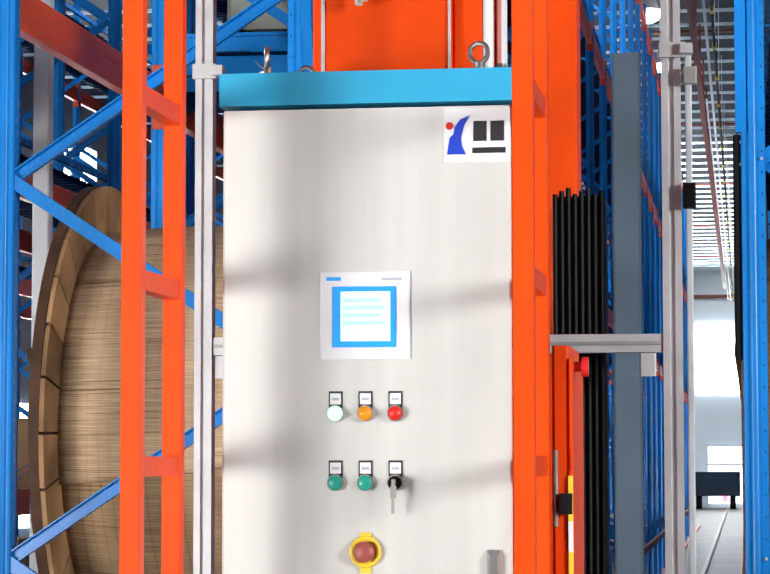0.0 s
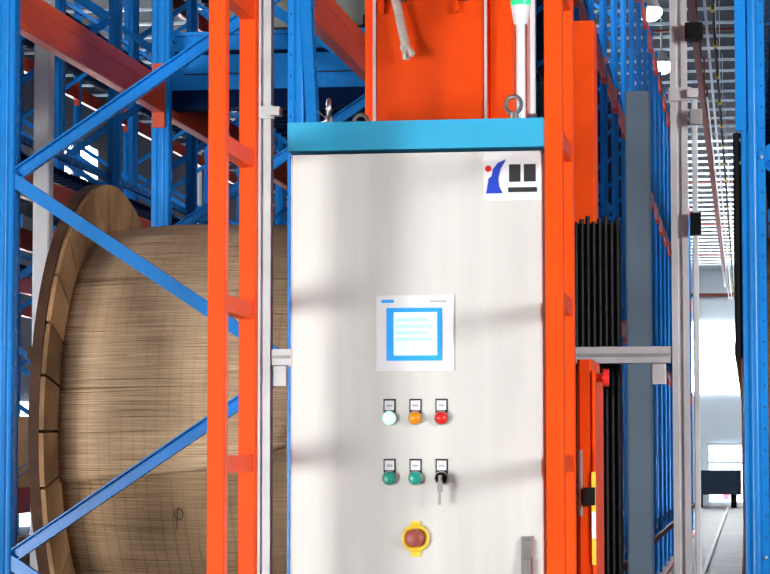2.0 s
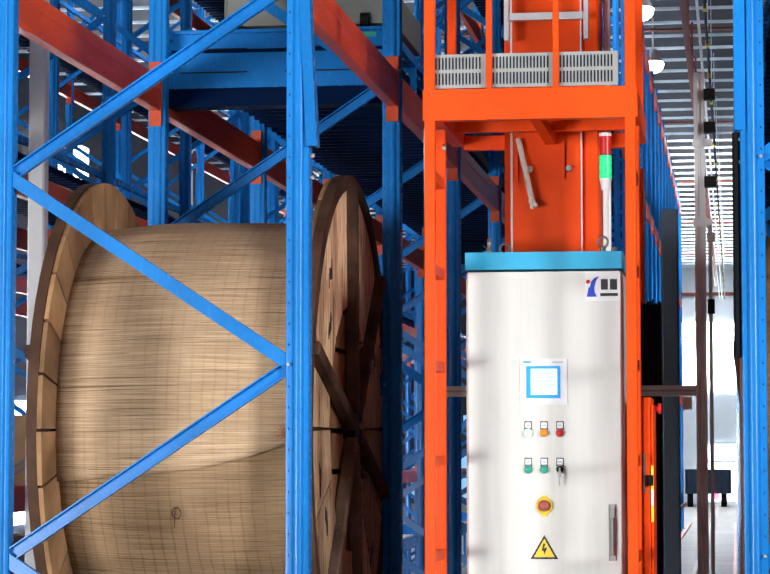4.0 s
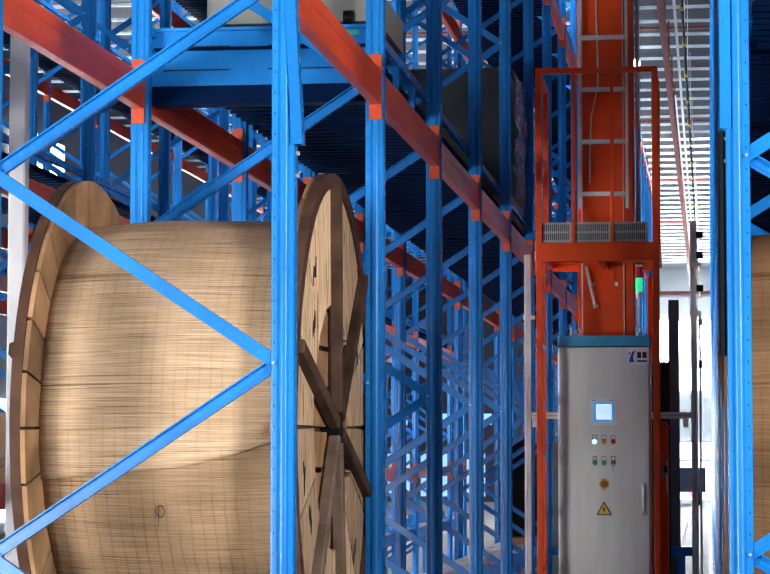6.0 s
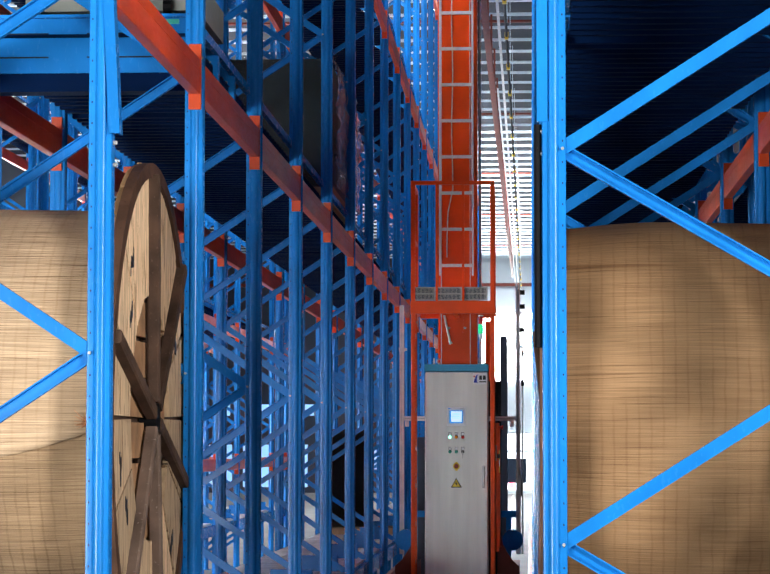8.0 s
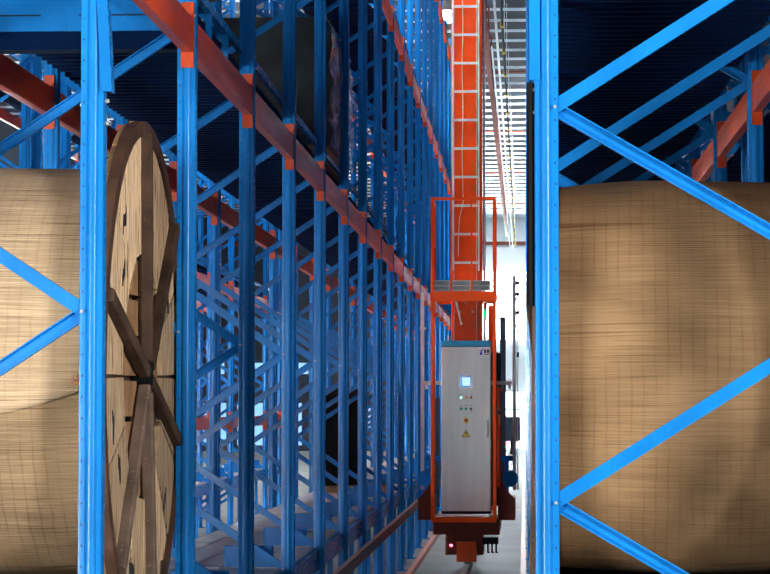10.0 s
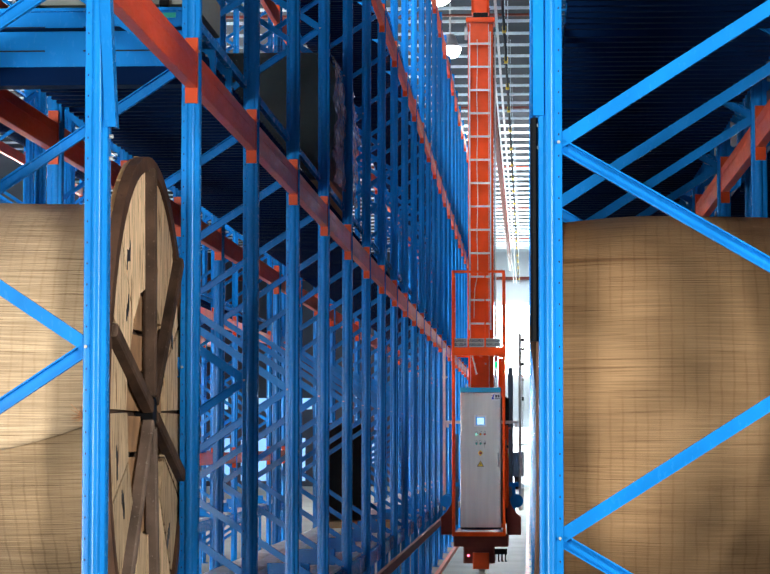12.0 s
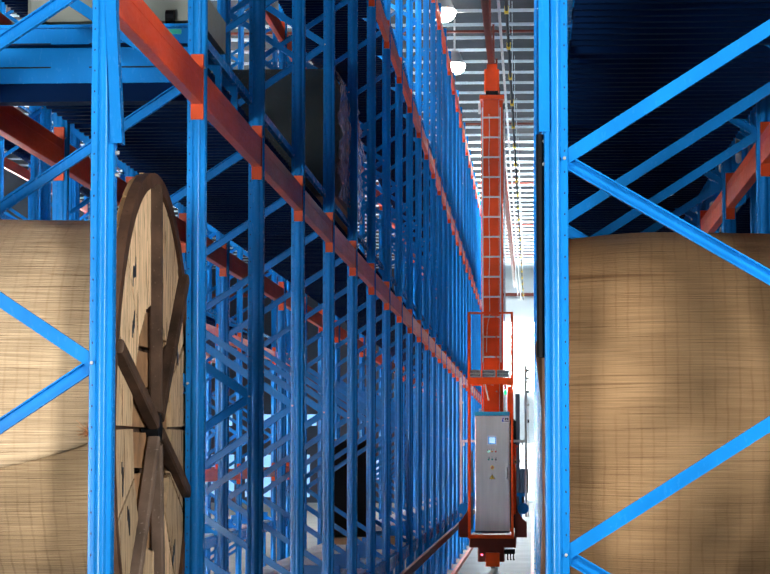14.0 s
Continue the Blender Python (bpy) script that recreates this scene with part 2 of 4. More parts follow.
FILM_SIDE = film_material("aisle_lit_wrapping_film", (0.55, 0.58, 0.62), 1.0, 0.6, 0.25)


# ---- mesh helpers ----
class Solid:
    """Collects faces of one mesh."""

    def __init__(self):
        self.v, self.f, self.uv = [], [], {}

    def add(self, verts, faces):
        o = len(self.v)
        self.v += [tuple(p) for p in verts]
        self.f += [tuple(i + o for i in f) for f in faces]
        return self

    def box(self, x0, x1, y0, y1, z0, z1, c=0.0):
        """A box, its upright edges cut by c."""
        if c <= 0:
            vs = [(x, y, z) for z in (z0, z1) for x, y in ((x0, y0), (x1, y0), (x1, y1), (x0, y1))]
            return self.add(vs, [(3, 2, 1, 0), (4, 5, 6, 7), (0, 1, 5, 4), (1, 2, 6, 5), (2, 3, 7, 6), (3, 0, 4, 7)])
        ring = [(x0 + c, y0), (x1 - c, y0), (x1, y0 + c), (x1, y1 - c), (x1 - c, y1), (x0 + c, y1), (x0, y1 - c), (x0, y0 + c)]
        return self.prism(ring, z0, z1)

    def prism(self, ring, z0, z1, m=None):
        """A closed outline in x and y, drawn from z0 to z1 (then posed by m)."""
        n = len(ring)
        vs = [Vector((x, y, z)) for z in (z0, z1) for x, y in ring]
        if m is not None:
            vs = [m @ v for v in vs]
        fs = [tuple(range(n - 1, -1, -1)), tuple(range(n, 2 * n))]
        fs += [(i, (i + 1) % n, n + (i + 1) % n, n + i) for i in range(n)]
        return self.add(vs, fs)

    def bar(self, p, q, ring, up=(0, 1, 0)):
        """An outline drawn from p to q; its second axis points near up."""
        p, q = Vector(p), Vector(q)
        d = (q - p).normalized()
        a = Vector(up).cross(d).normalized()
        b = d.cross(a)
        m = Matrix.Translation(p) @ Matrix((a, b, d)).transposed().to_4x4()
        return self.prism(ring, 0, (q - p).length, m)

    def tube(self, p, q, r, n=12, r2=None):
        r2 = r if r2 is None else r2
        p, q = Vector(p), Vector(q)
        d = (q - p).normalized()
        a = d.orthogonal().normalized()
        b = d.cross(a)
        vs = [c + (a * math.cos(2 * math.pi * i / n) + b * math.sin(2 * math.pi * i / n)) * s for c, s in ((p, r), (q, r2)) for i in range(n)]
        fs = [tuple(range(n - 1, -1, -1)), tuple(range(n, 2 * n))]
        fs += [(i, (i + 1) % n, n + (i + 1) % n, n + i) for i in range(n)]
        return self.add(vs, fs)

    def path(self, pts, r, n=8):
        for p, q in zip(pts, pts[1:]):
            self.tube(p, q, r, n)
        return self

    def ring(self, c, axis, big, small, n=24, k=8):
        """A torus."""
        c, ax = Vector(c), Vector(axis).normalized()
        a = ax.orthogonal().normalized()
        b = ax.cross(a)
        vs, fs = [], []
        for i in range(n):
            u = 2 * math.pi * i / n
            o = a * math.cos(u) + b * math.sin(u)
            for j in range(k):
                w = 2 * math.pi * j / k
                vs.append(c + o * (big + small * math.cos(w)) + ax * small * math.sin(w))
                fs.append((i * k + j, i * k + (j + 1) % k, (i + 1) % n * k + (j + 1) % k, (i + 1) % n * k + j))
        return self.add(vs, fs)

    def dome(self, c, axis, r, h, n=20, k=5):
        """A low cap on a disc."""
        c, ax = Vector(c), Vector(axis).normalized()
        a = ax.orthogonal().normalized()
        b = ax.cross(a)
        vs, fs = [], []
        for j in range(k):
            w = j / k * math.pi / 2
            for i in range(n):
                u = 2 * math.pi * i / n
                vs.append(c + (a * math.cos(u) + b * math.sin(u)) * r * math.cos(w) + ax * h * math.sin(w))
        vs.append(c + ax * h)
        for j in range(k - 1):
            for i in range(n):
                fs.append((j * n + i, j * n + (i + 1) % n, (j + 1) * n + (i + 1) % n, (j + 1) * n + i))
        for i in range(n):
            fs.append(((k - 1) * n + i, (k - 1) * n + (i + 1) % n, k * n))
        fs.append(tuple(range(n - 1, -1, -1)))
        return self.add(vs, fs)

    def mesh(self, name, mat, soft=False):
        me = bpy.data.meshes.new(name)
        me.from_pydata(self.v, [], self.f)
        me.materials.append(mat)
        bm = bmesh.new()
        bm.from_mesh(me)
        bmesh.ops.recalc_face_normals(bm, faces=bm.faces)
        bm.to_mesh(me)
        bm.free()
        if soft:
            me.shade_smooth()
            me.set_sharp_from_angle(angle=radians(35))
        return me


def part(name, solid, mat, parent, label="", soft=False):
    ob = new(name, solid.mesh(name, mat, soft))
    ob.parent = parent
    return tagged(ob, label)


def thing(name, label, category, group="", m=None, solid=None, mat=None, kind="", soft=False):
    ob = new(name, solid.mesh(name, mat, soft) if solid else None)
    if m is not None:
        ob.matrix_world = m
    return tagged(ob, label, category, group, kind)


def again(name, ob, m, parent):
    """The same mesh once more, as a part of its own."""
    o = new(name, ob.data)
    o.parent = parent
    o.matrix_basis = m
    return o


def square(w, h):
    return [(-w / 2, -h / 2), (w / 2, -h / 2), (w / 2, h / 2), (-w / 2, h / 2)]


def channel(w, h, t=0.006):
    """A lipped channel, open to one side."""
    return [(-w / 2, -h / 2), (w / 2, -h / 2), (w / 2, h / 2), (w / 2 - t, h / 2), (w / 2 - t, -h / 2 + t), (-w / 2 + t, -h / 2 + t), (-w / 2 + t, h / 2), (-w / 2, h / 2)]


# ---- the hall ----
def structure(name, solid, mat, label, category):
    return thing(name, label, category, solid=solid, mat=mat, kind="structure")


structure("floor", Solid().box(-15, 13, -9, 112, FLOOR - 0.2, FLOOR), CONCRETE, "grey worn concrete floor of the hall", "floor")
# Same end wall, this stretch darkened for shade between the racks.
structure("wall_far_side", Solid().box(-15, -3.4, 110, 110.3, FLOOR, 10.6), SIDE_WALL, "dark stretch of the end wall, shade put into its colour", "wall")
structure("wall_far", Solid().box(-3.4, 13, 110, 110.3, FLOOR, 10.6), WALL, "pale metal panel end wall of the hall", "wall")
structure("wall_left", Solid().box(-15.3, -15, -9, 110, FLOOR, 10.6), SIDE_WALL, "dark side wall of the hall, shade put into its colour", "wall")
# Inner wall added to keep the right gate's light out of the aisle.
structure("wall_right_light_stop", Solid().box(13, 13.3, -9, 7.4, FLOOR, 10.4).box(2.72, 3.02, 7.7, 110, FLOOR, 10.4).box(2.72, 13.3, 7.4, 7.7, FLOOR, 10.4), SIDE_WALL, "dark side wall of the hall, shade put into its colour", "wall")
back = Solid().box(-15, -10.1, -3.0, -2.7, FLOOR, 10.6).box(-5.7, 8.6, -3.0, -2.7, FLOOR, 10.6).box(11.8, 13, -3.0, -2.7, FLOOR, 10.6)
back.box(-10.1, -5.7, -3.0, -2.7, 2.05, 10.6).box(8.6, 11.8, -3.0, -2.7, 5.0, 10.6).box(8.6, 11.8, -3.0, -2.7, FLOOR, 2.2)
structure("wall_back", back, WALL, "pale metal panel wall with an open gate and a large window", "wall")
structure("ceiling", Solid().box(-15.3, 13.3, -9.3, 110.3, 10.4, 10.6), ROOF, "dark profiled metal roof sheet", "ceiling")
s = Solid()
for k in range(79):
    y = -8 + 1.5 * k
    s.box(-15, 13, y, y + 0.06, 10.0, 10.055)
structure("trim_purlins", s, PURLIN, "pale blue steel roof purlins", "purlin")
s = Solid()
for k in range(9):
    y = -6 + 13.5 * k
    s.box(-15, 13, y, y + 0.12, 9.96, 10.0)
structure("trim_rafters", s, RAIL_RED, "dull red steel roof rafters", "rafter")
structure("window_1", Solid().box(-2.5, 1.5, 109.9, 109.98, 4.55, 7.6), DAY, "bright overexposed window in the end wall", "window")
wg = Solid()
for k in range(3):
    wg.box(-14.6 + 1.7 * k, -13.4 + 1.7 * k, 109.9, 109.98, -0.2, 1.7)
    wg.box(-14.0 + 1.9 * k, -13.5 + 1.9 * k, 109.9, 109.98, 3.0, 3.5)
wg.box(-9.2, -8.6, 109.9, 109.98, 0.2, 1.5).box(-7.0, -6.6, 109.9, 109.98, 0.6, 1.6)
structure("window_4", wg, PALE_DAY, "row of bright openings low in the end wall", "window")
structure("window_2", Solid().box(-1.6, 1.2, 109.9, 109.98, -0.3, 2.2), GATE_DAY, "open gate full of white daylight in the end wall", "gate")
gb = Solid().box(-1.6, 1.2, 109.80, 109.86, 1.38, 1.46).box(-1.7, -1.6, 109.80, 109.9, -0.4, 2.3).box(-1.7, 1.3, 109.80, 109.9, 2.2, 2.3)
for k in range(24):
    gb.box(-3.3 + 0.2 * k, -3.27 + 0.2 * k, 109.96, 109.995, 2.3, 4.5).box(-3.3 + 0.2 * k, -3.27 + 0.2 * k, 109.96, 109.995, 7.6, 10.3)
structure("trim_gate_bars", gb, WALL, "pale frame bars and panel ribs of the end wall", "gate frame")
structure("trim_rail", Solid().box(-15, 13, 109.7, 109.9, 8.78, 8.92), RAIL_RED, "red steel girt on the end wall", "trim")
wb = Solid()
for k in range(28):
    wb.box(-14.98, -14.9, 12 + 2.5 * k, 14.0 + 2.5 * k, 0.2, 2.8)
wh = Solid()
for k in range(2):
    wh.box(-14.98, -14.9, 51.4 + 2.3 * k, 53.2 + 2.3 * k, 7.5, 8.8)
structure("window_5", wh, SIDE_DAY, "two bright high windows in the side wall", "window")
structure("window_3", wb, SIDE_DAY, "long bright window band in the side wall", "window")
s = Solid()
for y in (14.0, 38.0, 62.0, 86.0):
    s.box(-14.075, -13.925, y, y + 0.3, FLOOR, 10.0, 0.01)
s.box(-4.125, -4.025, 14.0, 14.1, FLOOR, 10.0, 0.01)
structure("trim_columns", s, COLUMN, "white painted steel building columns", "column")


# ---- racks ----
RIB = [(0.003 + 0.019 * math.sin(a), -0.024 - 0.013 * math.cos(a)) for a in (-1.4, -1.0, -0.6, -0.2, 0.2, 0.6, 1.0, 1.4)]
POST = ([(-0.0425, -0.020), (-0.0395, -0.0235), (-0.036, -0.024), (-0.0185, -0.024)] + RIB + [(0.0245, -0.024), (0.033, -0.024), (0.0385, -0.0225), (0.0415, -0.018), (0.0425, -0.012)]
        + [(0.0425, 0.036), (0.030, 0.036), (0.030, -0.010), (-0.030, -0.010), (-0.030, 0.036), (-0.0425, 0.036)])
TOP = 9.1
BAY = 2.43
FIRST = 8.66


def upright_frame(name, side, low, deep, rise, label, group):
    """Two posts and the zigzag of braces between them; low: height of a node on the aisle post; rise: from it to the next on the rear post."""
    fr = thing(name, label, "rack frame", group)
    p = part("post", Solid().prism([(side * -x, y) for x, y in POST], FLOOR, TOP), BLUE, fr, soft=True)
    again("post", p, pose(side * deep, 0, 0), fr)
    sl = Solid()
    for k in range(118):
        z = 0.05 + 0.075 * k
        if z < TOP - 0.1:
            sl.box(*sorted((side * 0.0325, side * 0.028)), -0.0252, -0.0235, z, z + 0.007)
    q = part("perforation", sl, DARK, fr, "row of small punched slots")
    q["kind"] = "stuff"
    foot = part("foot_plate", Solid().box(-0.08, 0.08, -0.07, 0.07, FLOOR, FLOOR + 0.012), BLUE, fr)
    again("foot_plate", foot, pose(side * deep, 0, 0), fr)
    x0, x1 = side * 0.025, side * (deep - 0.025)
    z = low - 1.39 * 2
    while z < TOP:
        for za, zb in ((z, z + rise), (z, z + rise - 1.39)):
            if min(za, zb) > FLOOR + 0.05 and max(za, zb) < TOP:
                part("brace", Solid().bar((x0, 0, za), (x1, 0, zb), channel(0.048, 0.03, 0.005), (0, 1 if zb > za else -1, 0)), BLUE, fr)
        if FLOOR < z < TOP:
            part("bolt", Solid().tube((-0.03 * -side, -0.034, z), (-0.03 * -side, -0.046, z), 0.006, 6), GREY, fr, "zinc bolt head")
        z += 1.39
    return fr


def rack_beam(length, label, group):
    """A level beam along the aisle with its hooked end plates; origin at its start, top of plates at 0.14."""
    b = thing("rack_beam", label, "rack beam", group)
    part("beam", Solid().bar((0, 0.03, 0), (0, length - 0.03, 0), [(-0.08, -0.022), (-0.077, -0.025), (0.077, -0.025), (0.08, -0.022), (0.08, 0.022), (0.077, 0.025), (-0.077, 0.025), (-0.08, 0.022)], (1, 0, 0)).box(0.025, 0.0268, 0.05, length - 0.05, 0.022, 0.028).box(-0.0268, -0.025, 0.05, length - 0.05, 0.022, 0.028), BEAM, b)
    for y, d in ((0.0, 1), (length, -1)):
        s = Solid().box(-0.028, 0.029, *sorted((y + 0.001 * d, y + 0.045 * d)), -0.15, 0.15)
        part("end_plate", s, PLATE, b, "bright orange hooked end plate")
        part("bolt", Solid().tube((0.029, y + 0.02 * d, 0.09), (0.036, y + 0.02 * d, 0.09), 0.007, 6), GREY, b, "zinc bolt head")
    return b


def shelf_deck(label, group):
    """Folded deck sheet of one bay: ribs run across the rack."""
    d = thing("shelf_deck", label, "shelf deck", group)
    n = 16
    w = (BAY - 0.08) / n
    top = []
    for k in range(n):
        y = 0.04 + k * w
        top += [(y, 0.0), (y + w * 0.60, 0.0), (y + w * 0.66, -0.042), (y + w * 0.94, -0.042)]
    ring = top + [(y, z - 0.005) for y, z in top[::-1]]
    s = Solid().prism(ring, -0.5, 0.5, Matrix(((0, 0, 1, 0), (1, 0, 0, 0), (0, 1, 0, 0), (0, 0, 0, 1))))
    part("deck_sheet", s, DECK_SHADED, d)
    for x in (-0.515, 0.515):
        part("edge_channel", Solid().box(x - 0.014, x + 0.014, 0.03, BAY - 0.03, 0.055, 0.10), BLUE, d)
    return d


LX, RX = -1.5435, 0.071
left = upright_frame("upright_frame", -1, 1.932, 1.10, 0.695, "bright blue steel rack upright frame with zigzag braces", "rack frames beside the aisle")
left.matrix_world = pose(LX, FIRST, 0)
right = upright_frame("upright_frame", 1, 2.65, 1.19, 0.725, "bright blue steel rack upright frame with crossing braces", "rack frames across the aisle")
right.matrix_world = pose(RX, FIRST, 0)
N = 27
for k in range(1, N):
    copy_thing(left, pose(LX, FIRST + BAY * k, 0))
    copy_thing(right, pose(RX, FIRST + BAY * k, 0))
for row, x in enumerate((-4.35, -6.9)):
    for k in range(0, 15):
        copy_thing(left, pose(x, FIRST + 0.8 + BAY * k, 0))
# Second right row, added so the view past the first stays dark.
for k in range(0, 12):
    copy_thing(right, pose(RX + 1.37, FIRST + BAY * k, 0))

beam = rack_beam(BAY, "orange steel rack beam with scuffed paint", "rack beams")
beam.matrix_world = pose(LX + 0.005, FIRST, 3.285)
for k in range(N - 1):
    for z in (3.285, 6.05, 8.80):
        for x in (LX + 0.005, LX - 1.105, RX - 0.005, RX + 1.195):
            if not (k == 0 and z == 3.285 and x == LX + 0.005):
                copy_thing(beam, pose(x, FIRST + BAY * k, z))
for x in (-4.35, -5.45, -6.9, -8.0):
    for k in range(14):
        for z in (3.285, 6.05, 1.35):
            copy_thing(beam, pose(x, FIRST + 0.8 + BAY * k, z))

deck = shelf_deck("blue ribbed steel shelf deck, shade put into its colour", "shelf decks")
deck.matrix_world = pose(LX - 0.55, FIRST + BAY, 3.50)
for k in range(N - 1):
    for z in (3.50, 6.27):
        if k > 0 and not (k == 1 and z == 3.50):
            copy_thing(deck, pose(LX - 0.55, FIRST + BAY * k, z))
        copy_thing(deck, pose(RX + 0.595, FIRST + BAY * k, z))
        # Decks of that added row, blocking what lies beyond.
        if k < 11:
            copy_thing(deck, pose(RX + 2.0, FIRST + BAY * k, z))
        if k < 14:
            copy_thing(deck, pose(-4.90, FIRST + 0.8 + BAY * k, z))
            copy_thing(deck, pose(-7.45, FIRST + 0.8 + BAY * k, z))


def deck_bracket(label, group):
    """A folded plate that stands on the rack beam and holds the edge of the deck."""
    d = thing("deck_bracket", label, "deck bracket", group)
    part("plate", Solid().box(-0.115, -0.026, 0.0, 0.005, -0.02, 0.225).box(-0.031, -0.026, 0.005, 0.06, -0.02, 0.225), BLUE, d)
    part("foot", Solid().box(-0.09, 0.022, 0.005, 0.07, -0.003, 0.003), BLUE, d)
    part("bolt", Solid().tube((-0.07, 0.0, 0.15), (-0.07, -0.008, 0.15), 0.009, 6), GREY, d, "zinc bolt head")
    return d


bracket = deck_bracket("blue folded steel bracket standing on a rack beam", "deck brackets")
bracket.matrix_world = pose(LX, 11.50, 3.369)
for y in (12.12, 12.80):
    copy_thing(bracket, pose(LX, y, 3.369))


def low_deck(label, group):
    """Lowest storage level of one bay: boards between two channels, with a stop at its mouth."""
    d = thing("low_shelf", label, "low shelf", group)
    for x in (-0.535, 0.535):
        part("channel", Solid().box(x - 0.02, x + 0.02, 0.02, BAY - 0.02, -0.14, 0.0), BLUE, d)
    for k in range(5):
        x = -0.41 + 0.205 * k
        part("board", Solid().box(x - 0.095, x + 0.095, 0.05, BAY - 0.05, 0.0, 0.024), BOARD, d, "worn pale board" if k == 0 else "")
    part("stop", Solid().box(0.12, 0.44, 0.10, 0.16, 0.024, 0.16, 0.01), BLUE, d)
    for x in (-0.535, 0.535):
        part("leg", Solid().box(x - 0.02, x + 0.02, BAY / 2 - 0.03, BAY / 2 + 0.03, FLOOR - 0.52, -0.14), BLUE, d)
    return d


low = low_deck("blue steel low shelf with worn pale boards", "low shelves")
low.matrix_world = pose(LX - 0.55, FIRST, 0.52)
for k in range(N - 1):
    if k > 0:
        copy_thing(low, pose(LX - 0.55, FIRST + BAY * k, 0.52))
    copy_thing(low, pose(RX + 0.595, FIRST + BAY * k, 0.52))
    if k < 14:
        copy_thing(low, pose(-4.90, FIRST + 0.8 + BAY * k, 0.52))

# end plates bolted on the first aisle posts
for x, d, zb in ((LX, 1, 2.715), (RX, -1, 2.745)):
    pl = thing("splice_plate", "blue folded steel plate bolted on a rack post", "post plate")
    top, lean = 3.20, 0.026 if d > 0 else 0.0
    rows = [[(x + d * (u + v), FIRST + y, z) for u, y in ((0.008, -0.040), (0.046, -0.040), (0.046, 0.03), (0.036, 0.03), (0.036, -0.034), (0.008, -0.034))]
            for z, v in ((zb, max(lean, 0.014)), (top, 0.0 if lean else 0.014), (4.6, 0.0 if lean else 0.014))]
    n = len(rows[0])
    faces = [tuple(range(n - 1, -1, -1)), tuple(range(2 * n, 3 * n))]
    faces += [(j * n + i, j * n + (i + 1) % n, (j + 1) * n + (i + 1) % n, (j + 1) * n + i) for j in (0, 1) for i in range(n)]
    part("plate", Solid().add([v for r in rows for v in r], faces), BLUE, pl)
    for z in (zb - 0.03, zb - 0.11):
        part("bolt", Solid().tube((x + d * 0.0425, FIRST, z), (x + d * 0.056, FIRST, z), 0.008, 6), GREY, pl, "zinc bolt")
# Black strip added for the dark band beside this post.
gd = thing("post_guard", "black bolted strip on a blue rack post", "post guard")
part("strip", Solid().box(RX - 0.070, RX - 0.0425, FIRST - 0.01, FIRST + 0.05, 1.95, 2.74, 0.008), BLACK, gd)
for z in (2.02, 2.34, 2.66):
    part("bolt", Solid().tube((RX - 0.057, FIRST - 0.01, z), (RX - 0.057, FIRST - 0.015, z), 0.007, 6), BLACK, gd)

# red guide rails and the crane's rails
for x in (-1.385, -0.03):
    thing("guide_rail", "red painted steel floor guide rail", "guide rail", "guide rails", solid=Solid().box(x - 0.03, x + 0.03, 8.6, 76, FLOOR, FLOOR + 0.07), mat=BEAM)
low_rail = Solid().box(-1.50, -1.46, 11.1, 74, 0.20, 0.30)
for k in range(26):
    low_rail.box(-1.52, -1.50, 11.2 + BAY * k, 11.26 + BAY * k, 0.20, 0.30)
thing("bumper_rail", "scuffed red steel rail bolted along the rack", "bumper rail", solid=low_rail, mat=RAIL_RED)
rail = Solid().box(-0.77, -0.65, -2, 100, FLOOR, FLOOR + 0.02).box(-0.72, -0.70, -2, 100, FLOOR + 0.02, FLOOR + 0.09).box(-0.745, -0.675, -2, 100, FLOOR + 0.09, FLOOR + 0.12)
thing("floor_rail", "steel running rail fixed on the concrete floor", "rail", solid=rail, mat=GREY)
tr = Solid().box(-0.78, -0.68, 4, 100, 8.50, 8.53).box(-0.735, -0.725, 4, 100, 8.53, 8.62).box(-0.78, -0.68, 4, 100, 8.62, 8.65)
for k in range(24):
    tr.box(-0.75, -0.71, 6 + 4 * k, 6.05 + 4 * k, 8.65, 9.76)
thing("top_guide_rail", "dull red overhead guide rail hung from the roof", "overhead rail", solid=tr, mat=RAIL_RED)
cb = thing("conductor_line", "dark overhead conductor line with yellow clips", "conductor line")
part("cable", Solid().tube((-0.37, 6, 8.0), (-0.37, 100, 8.0), 0.022, 8), BLACK, cb)
part("cable", Solid().box(-0.50, -0.46, 34, 100, 8.02, 8.06), WHITE, cb, "bright pale strip")
part("cable", Solid().box(-0.60, -0.57, 44, 100, 8.02, 8.06), WHITE, cb, "bright pale strip")
for k in range(30):
    part("clip", Solid().box(-0.40, -0.34, 7 + 3.1 * k, 7.09 + 3.1 * k, 7.95, 8.06, 0.01), YELLOW, cb, "yellow plastic clip" if k == 0 else "")
for k in range(15):
    part("hanger", Solid().box(-0.375, -0.365, 8 + 6.2 * k, 8.02 + 6.2 * k, 8.06, 10.05), PURLIN, cb)


